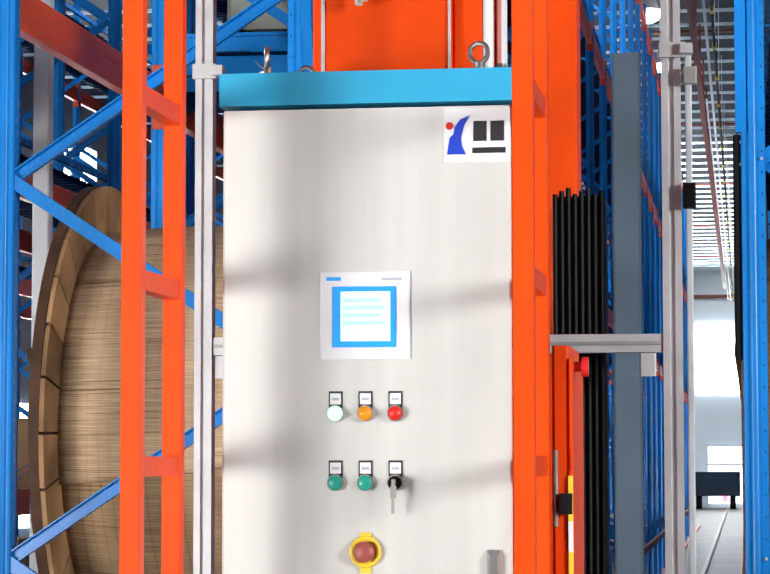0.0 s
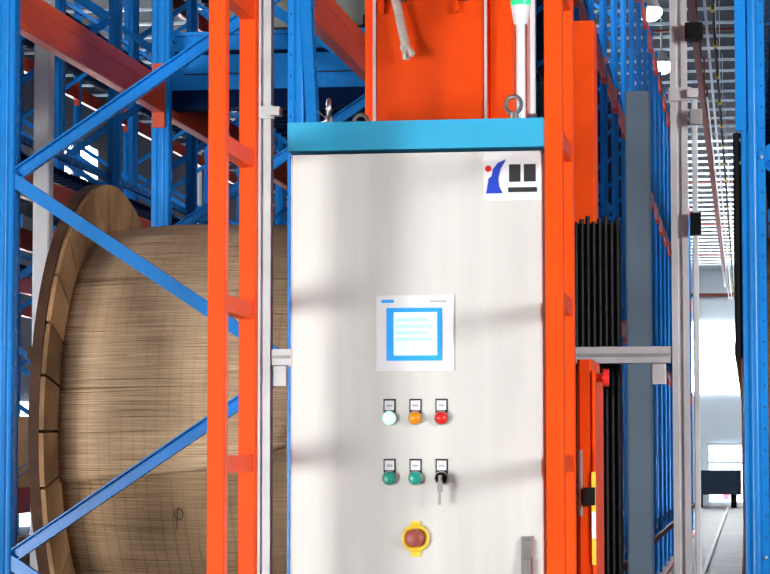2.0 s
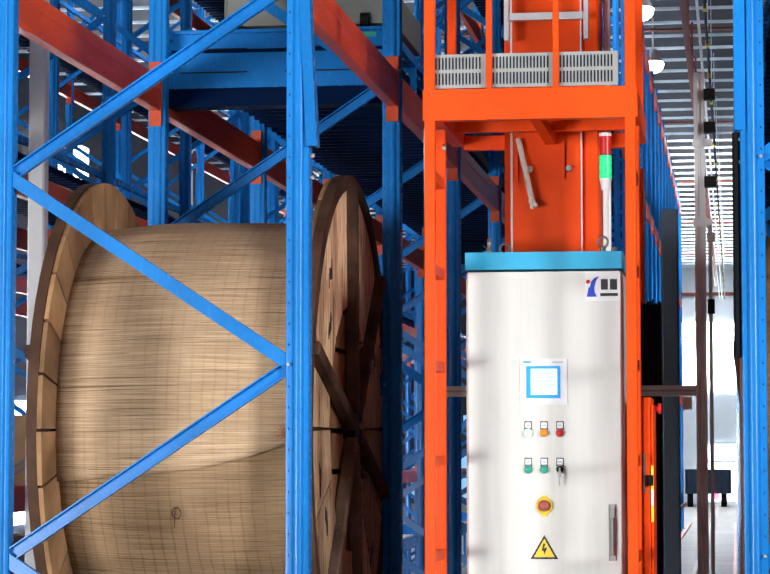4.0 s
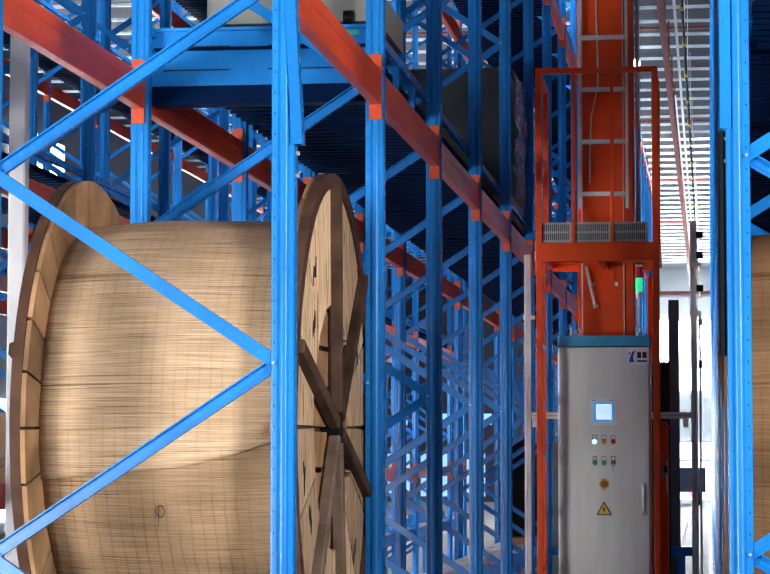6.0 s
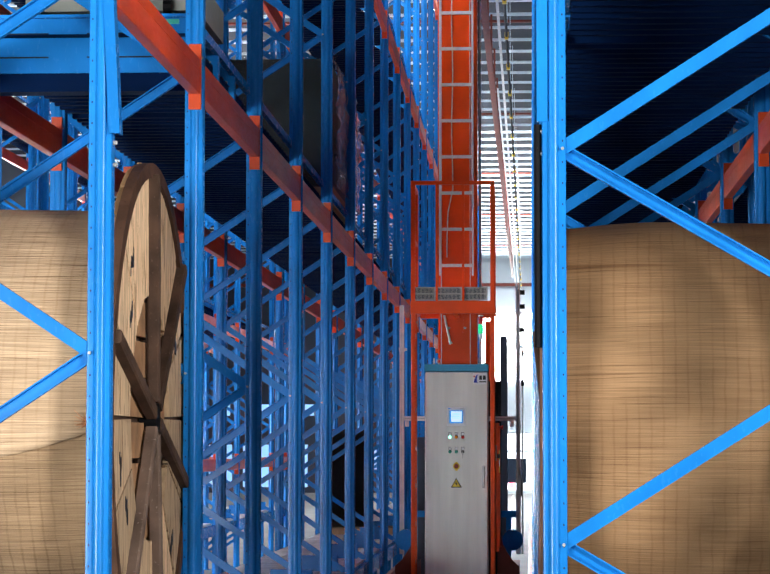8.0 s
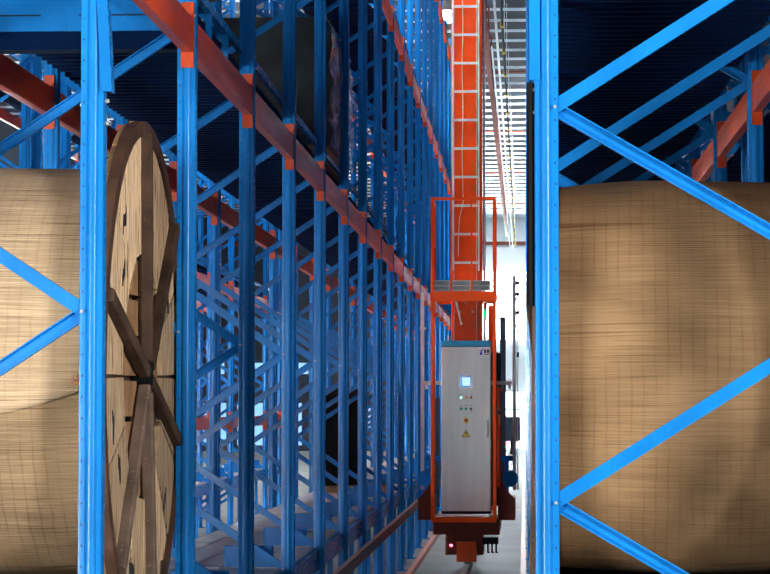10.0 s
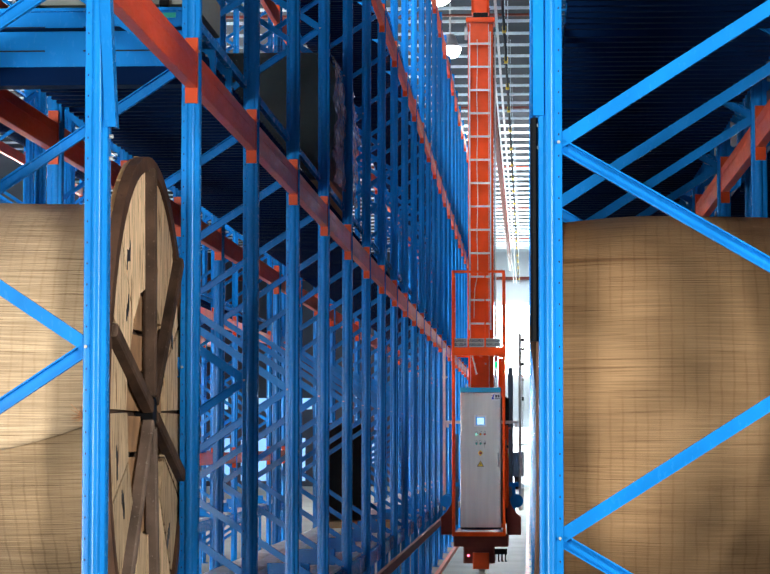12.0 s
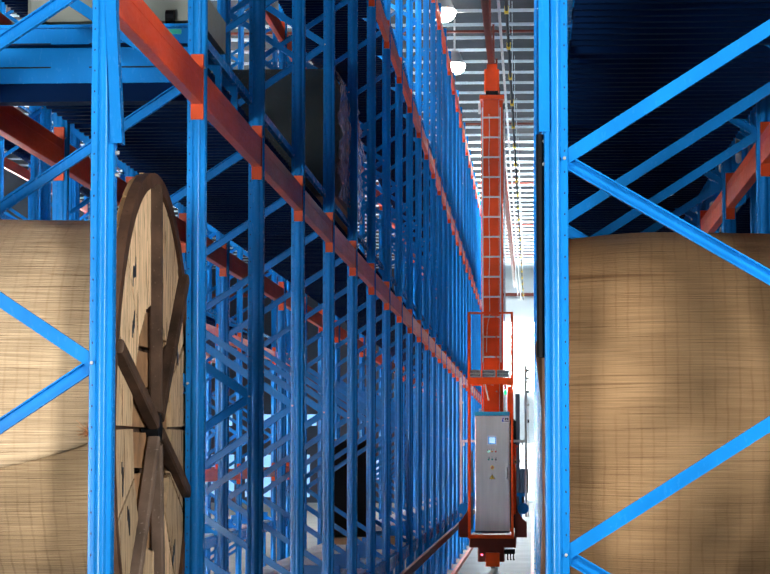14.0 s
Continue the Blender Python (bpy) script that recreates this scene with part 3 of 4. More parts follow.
def high_bay(x, y):
    h = thing("high_bay_lamp", "lit round high bay lamp under the roof", "ceiling lamp", "high bay lamps", pose(x, y, 9.5))
    part("reflector", Solid().tube((0, 0, 0), (0, 0, 0.25), 0.20, 20, 0.09), ALU, h)
    part("diffuser", Solid().dome((0, 0, -0.03), (0, 0, -1), 0.22, 0.20).dome((0, 0, -0.03), (0, 0, 1), 0.22, 0.028), LAMP_LIT, h, "glowing lamp glass", True)
    part("stem", Solid().tube((0, 0, 0.25), (0, 0, 0.9), 0.02, 8), ALU, h)


for y in (43.0, 49.0):
    high_bay(-1.56, y)


# ---- cable reels ----
def wrap_sheet(name, mat, reel, radius, start, end, n, label):
    """A reed mat laid round the drum, from the angle start(x) to end(x), with a few dents."""
    xs = [-0.492 + 0.984 * i / 26 for i in range(27)]
    vs, fs, uvs = [], [], []
    for j in range(n + 1):
        for x in xs:
            u = start(x) + (end(x) - start(x)) * j / n
            bulge = radius + 0.026 * (1 - (x / 0.492) ** 2) + 0.012 * noise.noise((x * 2.2, math.cos(u) * 2, math.sin(u) * 2)) + 0.0035 * noise.noise((x * 2, u * 30, 4))
            vs.append((x, -bulge * math.cos(u), bulge * math.sin(u)))
            uvs.append((x, u * radius))
    m = len(xs)
    for j in range(n):
        for i in range(m - 1):
            fs.append((j * m + i, j * m + i + 1, (j + 1) * m + i + 1, (j + 1) * m + i))
    me = bpy.data.meshes.new(name)
    me.from_pydata(vs, [], fs)
    lay = me.uv_layers.new(name="UVMap")
    for lp in me.loops:
        lay.data[lp.index].uv = uvs[lp.vertex_index]
    me.materials.append(mat)
    me.shade_smooth()
    ob = new(name, me)
    ob.parent = reel
    md = ob.modifiers.new("thick", "SOLIDIFY")
    md.thickness, md.offset = 0.014, -1
    return tagged(ob, label)


def flange_ring(r0, r1, x0, x1, n=64):
    s = Solid()
    vs, fs = [], []
    for i in range(n):
        a = 2 * math.pi * i / n
        w = 0.006 * math.sin(a * 3 + 1)
        for r, x in ((r0, x0), (r1 + w, x0), (r1 + w, x1), (r0, x1)):
            vs.append((x, r * math.cos(a), r * math.sin(a)))
        j = (i + 1) % n
        for k in range(4):
            fs.append((i * 4 + k, i * 4 + (k + 1) % 4, j * 4 + (k + 1) % 4, j * 4 + k))
    return s.add(vs, fs)


def sector(r0, r1, a0, a1, x0, x1, n=5):
    ang = [a0 + (a1 - a0) * i / n for i in range(n + 1)]
    ring = [(r0 * math.cos(a), r0 * math.sin(a)) for a in (a0, a1)][::-1]
    ring = [(r1 * math.cos(a), r1 * math.sin(a)) for a in ang] + ring
    m = Matrix(((0, 0, 1, 0), (1, 0, 0, 0), (0, 1, 0, 0), (0, 0, 0, 1)))
    return Solid().prism(ring, x0, x1, m)


def cable_reel(label, m, seam):
    reel = thing("cable_reel", label, "cable reel", "cable reels", m)
    for sgn in (-1, 1):
        R = 1.05 if sgn < 0 else 1.066
        xa, xb = sorted((sgn * 0.514, sgn * 0.556))
        fl = part("flange", flange_ring(R - 0.062, R, xa, xb), RIM_WOOD, reel, "reddish-brown weathered wooden rim")
        pa, pb = sorted((sgn * 0.515, sgn * 0.541))
        for k in range(16):
            a = 2 * math.pi * k / 16 + 0.02
            part("plank", sector(0.52, R - 0.064, a, a + 2 * math.pi / 16 - 0.02, pa, pb - 0.004 * (k % 3 == 1)), PALE_WOOD, fl, "pale pine plank" if k == 0 else "")
        ia, ib = sorted((sgn * 0.494, sgn * 0.513))
        for k in range(30):
            a = 2 * math.pi * k / 30 + 0.02
            part("plank_end", sector(R - 0.047 - 0.2 * (sgn < 0), R - 0.008 * random.random(), a, a + 2 * math.pi / 30 - 0.012, ia, ib, 3), MID_WOOD, fl)
        part("backing", flange_ring(0.53, R - 0.05, *sorted((sgn * 0.515, sgn * 0.521))), OLD_WOOD, fl)
        qa, qb = sorted((sgn * 0.500, sgn * 0.520))
        for k in range(6):
            z0 = -0.50 + 0.167 * k
            w = math.sqrt(max(0.02, 0.50 ** 2 - max(abs(z0), abs(z0 + 0.167)) ** 2)) + 0.05
            part("board", Solid().box(qa, qb, -w, w, z0, z0 + 0.145), INNER, fl, "brown inner board" if k == 0 else "")
        for a in [radians(d) for d in (93, 42, 163, -18, -131, -82)]:
            p = (sgn * 0.553, 0.07 * math.cos(a), 0.07 * math.sin(a))
            q = (sgn * 0.555, (R - 0.03) * math.cos(a), (R - 0.05) * math.sin(a))
            part("spoke", Solid().bar(p, q, [(-0.027, -0.02), (-0.019, -0.027), (0.021, -0.027), (0.028, -0.016), (0.026, 0.02), (0.018, 0.026), (-0.022, 0.026), (-0.028, 0.018)], (1, 0, 0)), GREY_WOOD if a < -1 else OLD_WOOD, fl)
        for a, r in ((2.20, 0.80), (2.42, 0.66), (3.34, 0.78), (3.62, 0.70), (0.42, 0.76), (5.50, 0.80), (4.30, 0.82)):
            mk = Solid()
            for j in range(5):
                b, c = a + 0.028 * j + 0.01 * random.random(), r + 0.02 * random.random()
                mk.box(*sorted((sgn * 0.540, sgn * 0.5430)), c * math.cos(b) - 0.006, c * math.cos(b) + 0.006 + 0.012 * (j % 2), c * math.sin(b) - 0.02 - 0.02 * random.random(), c * math.sin(b) + 0.02)
            part("stencil_mark", mk, INK, fl, "dark smudged stencil bars")
        part("hub", Solid().tube((sgn * 0.50, 0, 0), (sgn * 0.572, 0, 0), 0.062, 16), BLACK, fl, "very dark hub bush", True)
    part("drum", Solid().tube((-0.49, 0, 0), (0.49, 0, 0), 0.755, 40), OLD_WOOD, reel, soft=True)
    if seam:
        cut = lambda x: math.asin((-0.165 + (0.11 * (x / 0.46) ** 1.5 if x > 0 else 0.045 * x / 0.46)) / 0.85)
        wrap_sheet("upper_mat", REED, reel, 0.848, cut, lambda x: math.radians(215), 150, "pale tan reed mat")
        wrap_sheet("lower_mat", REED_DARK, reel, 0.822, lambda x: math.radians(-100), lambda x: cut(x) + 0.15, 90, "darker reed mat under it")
        part("loose_thread", Solid().ring((-0.02, -0.795, -0.335), (0.5, 1, 0.1), 0.022, 0.0022, 14, 5).tube((-0.024, -0.802, -0.312), (-0.03, -0.785, -0.395), 0.002, 5), OLD_WOOD, reel, "curled loose thread")
        rag = Solid()
        for k in range(26):
            a = Vector((0.43, -0.85, -0.03))
            rag.tube(a, a + Vector((random.uniform(-0.05, 0.05), random.uniform(-0.05, 0.0), random.uniform(-0.04, 0.05))), 0.003, 4, 0.001)
        part("frayed_end", rag, FRAY, reel, "frayed orange string end")["kind"] = "stuff"
    else:
        wrap_sheet("upper_mat", REED_BROWN, reel, 0.782, lambda x: math.radians(-100), lambda x: math.radians(215), 200, "tan reed mat sewn in columns")
    for y in (-0.55, 0.55):
        ch = [(y - 0.09, -1.05), (y + 0.09, -1.05), (y + (0.02 if y < 0 else 0.09), -0.80), (y - (0.09 if y < 0 else 0.02), -0.80)]
        m4 = Matrix(((0, 0, 1, 0), (1, 0, 0, 0), (0, 1, 0, 0), (0, 0, 0, 1)))
        part("chock", Solid().prism(ch, -0.54, 0.54, m4), OLD_WOOD, reel)
    return reel


cable_reel("wooden cable reel wrapped in two tan reed mats", pose(LX - 0.595, 10.2, 1.72), True)
cable_reel("wooden cable reel wrapped in one brown reed mat", pose(RX + 0.545, 10.2, 1.72, 0, 0, -2.2), False)
for x in (LX - 0.595, RX + 0.545):
    pal = thing("reel_pallet", "blue steel pallet under a cable reel", "pallet", "reel pallets")
    for y in (9.5, 10.2, 10.9):
        part("runner", Solid().box(x - 0.5, x + 0.5, y - 0.06, y + 0.06, 0.544, 0.64), BLUE, pal)
    part("top", Solid().box(x - 0.53, x + 0.53, 9.25, 11.0, 0.64, 0.67), BLUE, pal)

# ---- goods on the upper level ----
fx = thing("deck_girder", "blue folded steel girder across the rack with slots", "girder")
part("web", Solid().box(LX - 1.10, LX + 0.02, 11.20, 11.23, 3.33, 3.585), BLUE, fx)
part("flange", Solid().box(LX - 1.10, LX + 0.02, 11.17, 11.30, 3.585, 3.60), BLUE, fx)
# Lower flange of the girder, its shade put into the colour.
part("flange", Solid().box(LX - 1.10, LX + 0.02, 11.21, 11.34, 3.245, 3.33), DECK_SHADED, fx)
for z in (3.40, 3.51):
    for x0, x1 in ((-1.02, -0.70), (-0.52, -0.18)):
        part("slot", Solid().box(LX + x0, LX + x1, 11.196, 11.20, z, z + 0.007), DARK, fx)
part("tag", Solid().box(LX - 0.17, LX - 0.09, 11.194, 11.199, 3.555, 3.578), TEAL, fx, "small green sticker")
sh = thing("shuttle_cart", "pale beige pallet shuttle with black wheels", "shuttle cart")
part("body", Solid().box(LX - 0.84, LX - 0.02, 11.32, 12.3, 3.64, 3.80, 0.02), BEIGE, sh)
part("cover", Solid().box(LX - 0.55, LX - 0.30, 11.40, 12.2, 3.80, 3.98, 0.02), BEIGE, sh)
part("box", Solid().box(LX - 0.80, LX - 0.62, 11.36, 11.6, 3.80, 3.95, 0.02), DARK, sh, "dark drive housing")
for x in (-0.78, -0.50, -0.16):
    part("wheel", Solid().tube((LX + x - 0.02, 11.315, 3.655), (LX + x + 0.02, 11.315, 3.655), 0.035, 12), BLACK, sh)
wp = thing("wrapped_pallet", "stacked goods in clear wrapping film on the upper shelf", "wrapped goods")
part("load", Solid().box(LX - 0.95, LX - 0.10, 19.75, 22.1, 3.72, 4.75, 0.05), DARK_LOAD, wp, "dark boxed load")
nx, nz = 18, 30
for fm, word, a0, b0, a1, b1 in ((FILM, "clear film", LX - 0.98, 19.70, LX - 0.02, 19.70), (FILM_SIDE, "crumpled film with aisle light in its colour", LX - 0.02, 19.70, LX - 0.02, 22.2)):
    vs = []
    for i in range(nx + 1):
        for j in range(nz + 1):
            x, y, z = a0 + (a1 - a0) * i / nx, b0 + (b1 - b0) * i / nx, 3.70 + 1.12 * j / nz
            k = 0.045 * noise.noise((x * 7 + y * 7, z * 7, 0)) + random.uniform(-0.012, 0.012) - 0.10 * max(0, (z - 4.6) / 0.22) ** 2
            vs.append((x + (k if a0 == a1 else 0), y - (k if b0 == b1 else 0), z))
    fs = Solid().add(vs, [(i * (nz + 1) + j, (i + 1) * (nz + 1) + j, (i + 1) * (nz + 1) + j + 1, i * (nz + 1) + j + 1) for i in range(nx) for j in range(nz)])
    part("film", fs, fm, wp, word)
part("pallet", Solid().box(LX - 1.02, LX - 0.06, 19.7, 22.2, 3.56, 3.70), CARTON, wp)
for k, (x, y, z, w, h) in enumerate(((-5.3, 14.0, 3.62, 0.5, 0.5), (-4.7, 15.2, 0.56, 0.45, 0.55), (-5.2, 16.4, 0.56, 0.5, 0.5), (-4.7, 19.0, 0.56, 0.5, 0.45), (-5.2, 21.3, 0.56, 0.55, 0.6),
                                     (-4.8, 24.0, 0.56, 0.5, 0.5), (-5.1, 17.0, 1.40, 0.5, 0.5), (-4.7, 22.0, 1.40, 0.5, 0.55), (-5.2, 27.0, 0.56, 0.5, 0.6), (-5.0, 12.1, 0.56, 0.5, 0.5))):
    c = thing("carton", "plain brown cardboard carton on a rack shelf", "carton", "cartons on the back rack", pose(x, y, z))
    part("box", Solid().box(-w / 2, w / 2, -0.25, 0.25, -0.012, h, 0.004), CARTON, c)
    part("tape", Solid().box(-0.025, 0.025, -0.252, 0.252, h, h + 0.002), BEIGE, c, "pale tape")
# Plain black cylinder added for a dark area on the low shelf.
dk = thing("dark_drum", "black cylinder on a pallet on the low shelf", "covered goods")
part("cover", Solid().tube((LX - 0.95, 30.2, 1.22), (LX - 0.45, 30.2, 1.22), 0.60, 28), BLACK, dk, soft=True)
part("pallet", Solid().box(LX - 0.9, LX - 0.1, 29.7, 30.7, 0.544, 0.62), CARTON, dk)
tk = thing("parked_truck", "dark blue parked truck at the far end of the hall", "truck")
part("body", Solid().box(-2.1, -0.2, 103.5, 108.0, 0.1, 1.1, 0.1), DARK, tk)
for x in (-1.9, -0.5):
    part("wheel", Solid().tube((x - 0.12, 104.2, FLOOR + 0.32), (x + 0.12, 104.2, FLOOR + 0.32), 0.32, 16), BLACK, tk)
part("tail_light", Solid().box(-0.92, -0.70, 103.42, 103.5, -0.12, 0.10, 0.01), RED_LIT, tk, "lit red tail light")


# ---- stacker crane ----
def build_crane():
    crane = thing("stacker_crane", "orange stacker crane with a stainless steel control cabinet", "stacker crane")
    Y = (0, -1, 0)

    # control cabinet
    cab = part("control_cabinet", Solid().box(-0.297, 0.294, 0.022, 0.38, 0.30, 2.30, 0.008), STEEL, crane, "stainless steel control cabinet")
    part("cabinet_door", Solid().box(-0.291, 0.290, 0.0, 0.022, 0.335, 2.303, 0.004), STEEL, cab, "brushed stainless door")
    part("roof_cap", Solid().box(-0.300, 0.297, -0.006, 0.385, 2.312, 2.378, 0.004), CYAN, cab, "cyan painted cap")
    part("plinth", Solid().box(-0.297, 0.294, 0.015, 0.38, 0.30, 0.332), DARK, cab)

    # name plate: a swoosh, a dot and bars
    part("name_plate", Solid().box(0.157, 0.289, -0.002, 0.0, 2.190, 2.299), WHITE, cab, "white name plate")
    m4 = Matrix(((1, 0, 0, 0), (0, 0, 1, 0), (0, 1, 0, 0), (0, 0, 0, 1)))
    sw = [(0.163, 2.206), (0.201, 2.206), (0.193, 2.222), (0.191, 2.240), (0.197, 2.264), (0.209, 2.284), (0.190, 2.276), (0.179, 2.262), (0.176, 2.246), (0.169, 2.240)]
    part("plate_mark", Solid().prism(sw, -0.0035, -0.002, m4), LOGO_BLUE, cab, "blue printed swoosh")
    part("plate_mark", Solid().tube((0.168, -0.002, 2.263), (0.168, -0.0035, 2.263), 0.0075, 16), RED, cab, "red printed dot")
    part("plate_bar", Solid().box(0.216, 0.242, -0.0035, -0.002, 2.232, 2.272), INK, cab, "black printed bar")
    part("plate_bar", Solid().box(0.250, 0.277, -0.0035, -0.002, 2.232, 2.272), INK, cab, "black printed bar")
    part("plate_bar", Solid().box(0.214, 0.280, -0.0035, -0.002, 2.208, 2.219), INK, cab, "thin black printed bar")

    # touch panel
    part("touch_panel", Solid().box(-0.092, 0.089, -0.006, 0.0, 1.800, 1.974, 0.003), WHITE, cab, "white touch panel frame")
    part("panel_border", Solid().box(-0.067, 0.061, -0.0085, -0.006, 1.824, 1.945, 0.002), PANEL_BLUE, cab, "blue screen border")
    part("display", Solid().box(-0.050, 0.050, -0.010, -0.0085, 1.836, 1.935), DISPLAY, cab, "lit pale blue display")
    for k in range(4):
        part("display_line", Solid().box(-0.045, 0.03 + 0.01 * (k % 2), -0.0108, -0.010, 1.914 - 0.015 * k, 1.921 - 0.015 * k), DISPLAY_LINE, cab)
    part("panel_print", Solid().box(-0.079, -0.050, -0.0068, -0.006, 1.957, 1.964), PANEL_BLUE, cab, "blue printed bar")
    part("panel_print", Solid().box(0.032, 0.072, -0.0068, -0.006, 1.957, 1.962), PALE_INK, cab, "grey printed bar")

    # lamps and buttons
    for row, (z, mats) in enumerate(((1.693, (GREEN_LIT, AMBER, RED)), (1.556, (TEAL, TEAL, BLACK)))):
        for x, mt in zip((-0.061, -0.001, 0.059), mats):
            part("lamp_label", Solid().box(x - 0.014, x + 0.014, -0.003, 0.0, z - 0.004, z + 0.044, 0.001), INK, cab, "black label holder")
            part("label_card", Solid().box(x - 0.011, x + 0.011, -0.0045, -0.003, z + 0.018, z + 0.040), WHITE, cab, "white label card")
            part("label_print", Solid().box(x - 0.007, x + 0.007, -0.0052, -0.0045, z + 0.026, z + 0.031), PALE_INK, cab)
            part("collar", Solid().tube((x, 0, z), (x, -0.010, z), 0.0165, 24), GREY, cab, "chrome collar", True)
            if mt is BLACK:
                part("key_switch", Solid().tube((x, -0.010, z), (x, -0.018, z), 0.0135, 20), BLACK, cab, "black key switch", True)
                part("key", Solid().box(x - 0.003, x + 0.003, -0.040, -0.018, z - 0.007, z + 0.007).box(x - 0.006, x + 0.006, -0.036, -0.033, z - 0.030, z - 0.007).box(x - 0.004, x + 0.002, -0.035, -0.033, z - 0.060, z - 0.030), GREY, cab, "hanging steel key")
            else:
                nm = "pilot_lamp" if row == 0 else "push_button"
                part(nm, Solid().dome((x, -0.010, z), Y, 0.0150, 0.012 if row == 0 else 0.006), mt, cab, "lit green lamp" if mt is GREEN_LIT else "", True)
    part("stop_plate", Solid().tube((-0.001, 0, 1.420), (-0.001, -0.006, 1.420), 0.031, 28).box(-0.012, 0.010, -0.005, 0.0, 1.378, 1.395).box(-0.012, 0.010, -0.005, 0.0, 1.448, 1.458), YELLOW, cab, "yellow shroud", True)
    part("stop_plate", Solid().ring((-0.001, -0.006, 1.420), Y, 0.027, 0.005), YELLOW, cab, "yellow shroud rim", True)
    part("emergency_stop", Solid().tube((-0.001, -0.006, 1.420), (-0.001, -0.02, 1.420), 0.013, 20).dome((-0.001, -0.02, 1.420), Y, 0.021, 0.010), STOP, cab, "dull red mushroom button", True)

    # warning triangle
    c, h = -0.002, 1.262
    tri = lambda r: [(c + r * math.cos(a), h - 0.012 + r * math.sin(a)) for a in (math.pi / 2, math.pi * 7 / 6, math.pi * 11 / 6)]
    part("warning_sign", Solid().prism(tri(0.060), -0.0015, 0.0, m4), INK, cab, "black edged warning triangle")
    part("warning_face", Solid().prism(tri(0.046), -0.0025, -0.0015, m4), YELLOW, cab, "yellow triangle face")
    bolt = [(c - 0.004, h + 0.016), (c + 0.004, h + 0.016), (c - 0.002, h - 0.002), (c + 0.010, h + 0.002), (c + 0.001, h - 0.026), (c - 0.003, h - 0.010), (c - 0.010, h - 0.012)]
    part("warning_bolt", Solid().prism(bolt, -0.0033, -0.0025, m4), INK, cab, "black lightning arrow")

    # handle and lifting eyes
    part("handle_plate", Solid().box(0.240, 0.269, -0.006, 0.0, 1.215, 1.425, 0.003), CHROME, cab, "chrome handle plate")
    part("door_handle", Solid().box(0.246, 0.263, -0.026, -0.006, 1.235, 1.375, 0.006).box(0.243, 0.266, -0.016, -0.006, 1.38, 1.415, 0.004), CHROME, cab, "chrome swing handle")
    for x, y, ax in ((-0.212, 0.05, (1, 0.25, 0)), (-0.175, 0.30, (0.3, 1, 0)), (0.222, 0.05, (0.35, 1, 0))):
        part("lifting_eye", Solid().ring((x, y, 2.417), ax, 0.020, 0.005, 20, 8).tube((x, y, 2.378), (x, y, 2.398), 0.010, 10), CHROME, cab, "zinc lifting eye", True)
    tie = Solid()
    for d in ((-0.02, -0.01, 0.02), (0.014, -0.012, 0.024), (-0.024, -0.02, -0.012), (0.012, -0.02, -0.03)):
        a = Vector((-0.212, 0.035, 2.388))
        tie.tube(a, a + Vector(d), 0.0022, 5, 0.001)
    part("wire_tie", tie, CHROME, cab, "twisted wire ends")
    part("gland", Solid().tube((0.262, 0.09, 2.378), (0.262, 0.09, 2.40), 0.012, 12), CHROME, cab, "metal cable gland")
    # seams of the cabinet sides
    part("side_panel", Solid().box(0.294, 0.297, 0.05, 0.36, 0.34, 2.28), STEEL, cab)
    part("side_panel", Solid().box(-0.300, -0.297, 0.05, 0.36, 0.34, 2.28), STEEL, cab)

    # signal tower
    st = part("signal_tower", Solid().tube((0.226, 0.20, 2.378), (0.226, 0.20, 2.63), 0.011, 14).tube((0.226, 0.20, 2.378), (0.226, 0.20, 2.392), 0.024, 16), WHITE, crane, "white signal tower pole", True)
    part("tower_base", Solid().tube((0.226, 0.20, 2.63), (0.226, 0.20, 2.675), 0.016, 18, 0.024), WHITE, st, soft=True)
    part("green_lens", Solid().tube((0.226, 0.20, 2.675), (0.226, 0.20, 2.765), 0.024, 20), GREEN_TOWER, st, "green lens", True)
    part("red_lens", Solid().tube((0.226, 0.20, 2.768), (0.226, 0.20, 2.84), 0.0235, 20), RED, st, "red lens", True)
    part("tower_cap", Solid().tube((0.226, 0.20, 2.84), (0.226, 0.20, 2.853), 0.024, 20), WHITE, st, soft=True)

    # guard frame before the cabinet
    for x0, x1 in ((-0.411, -0.372), (0.325, 0.364)):
        fr = part("side_frame", Solid().box(x0, x1, -0.35, -0.312, 0.24, 2.85, 0.003), ORANGE, crane, "orange ladder-shaped side frame")
        part("rear_upright", Solid().box(x0, x1, -0.018, 0.02, 0.24, 2.85, 0.003), ORANGE, fr)
        for k in range(8):
            z = 2.293 - 0.352 * k
            if z > 0.28:
                part("rung", Solid().box(x0 + 0.004, x1 - 0.004, -0.312, -0.018, z - 0.019, z + 0.019), ORANGE, fr)
        part("rung", Solid().box(x0 + 0.004, x1 - 0.004, -0.312, -0.018, 2.64 - 0.019, 2.64 + 0.019), ORANGE, fr)
        part("bolt", Solid().tube((x1 if x0 < 0 else x0, -0.1, 2.77), (x1 + 0.012 if x0 < 0 else x0 - 0.012, -0.1, 2.77), 0.012, 6), CHROME, fr, "zinc bolt")
    part("sill_beam", Solid().box(-0.411, 0.366, -0.352, -0.29, 0.215, 0.275, 0.004).box(-0.405, 0.36, -0.29, 0.30, 0.22, 0.26), ORANGE, crane)

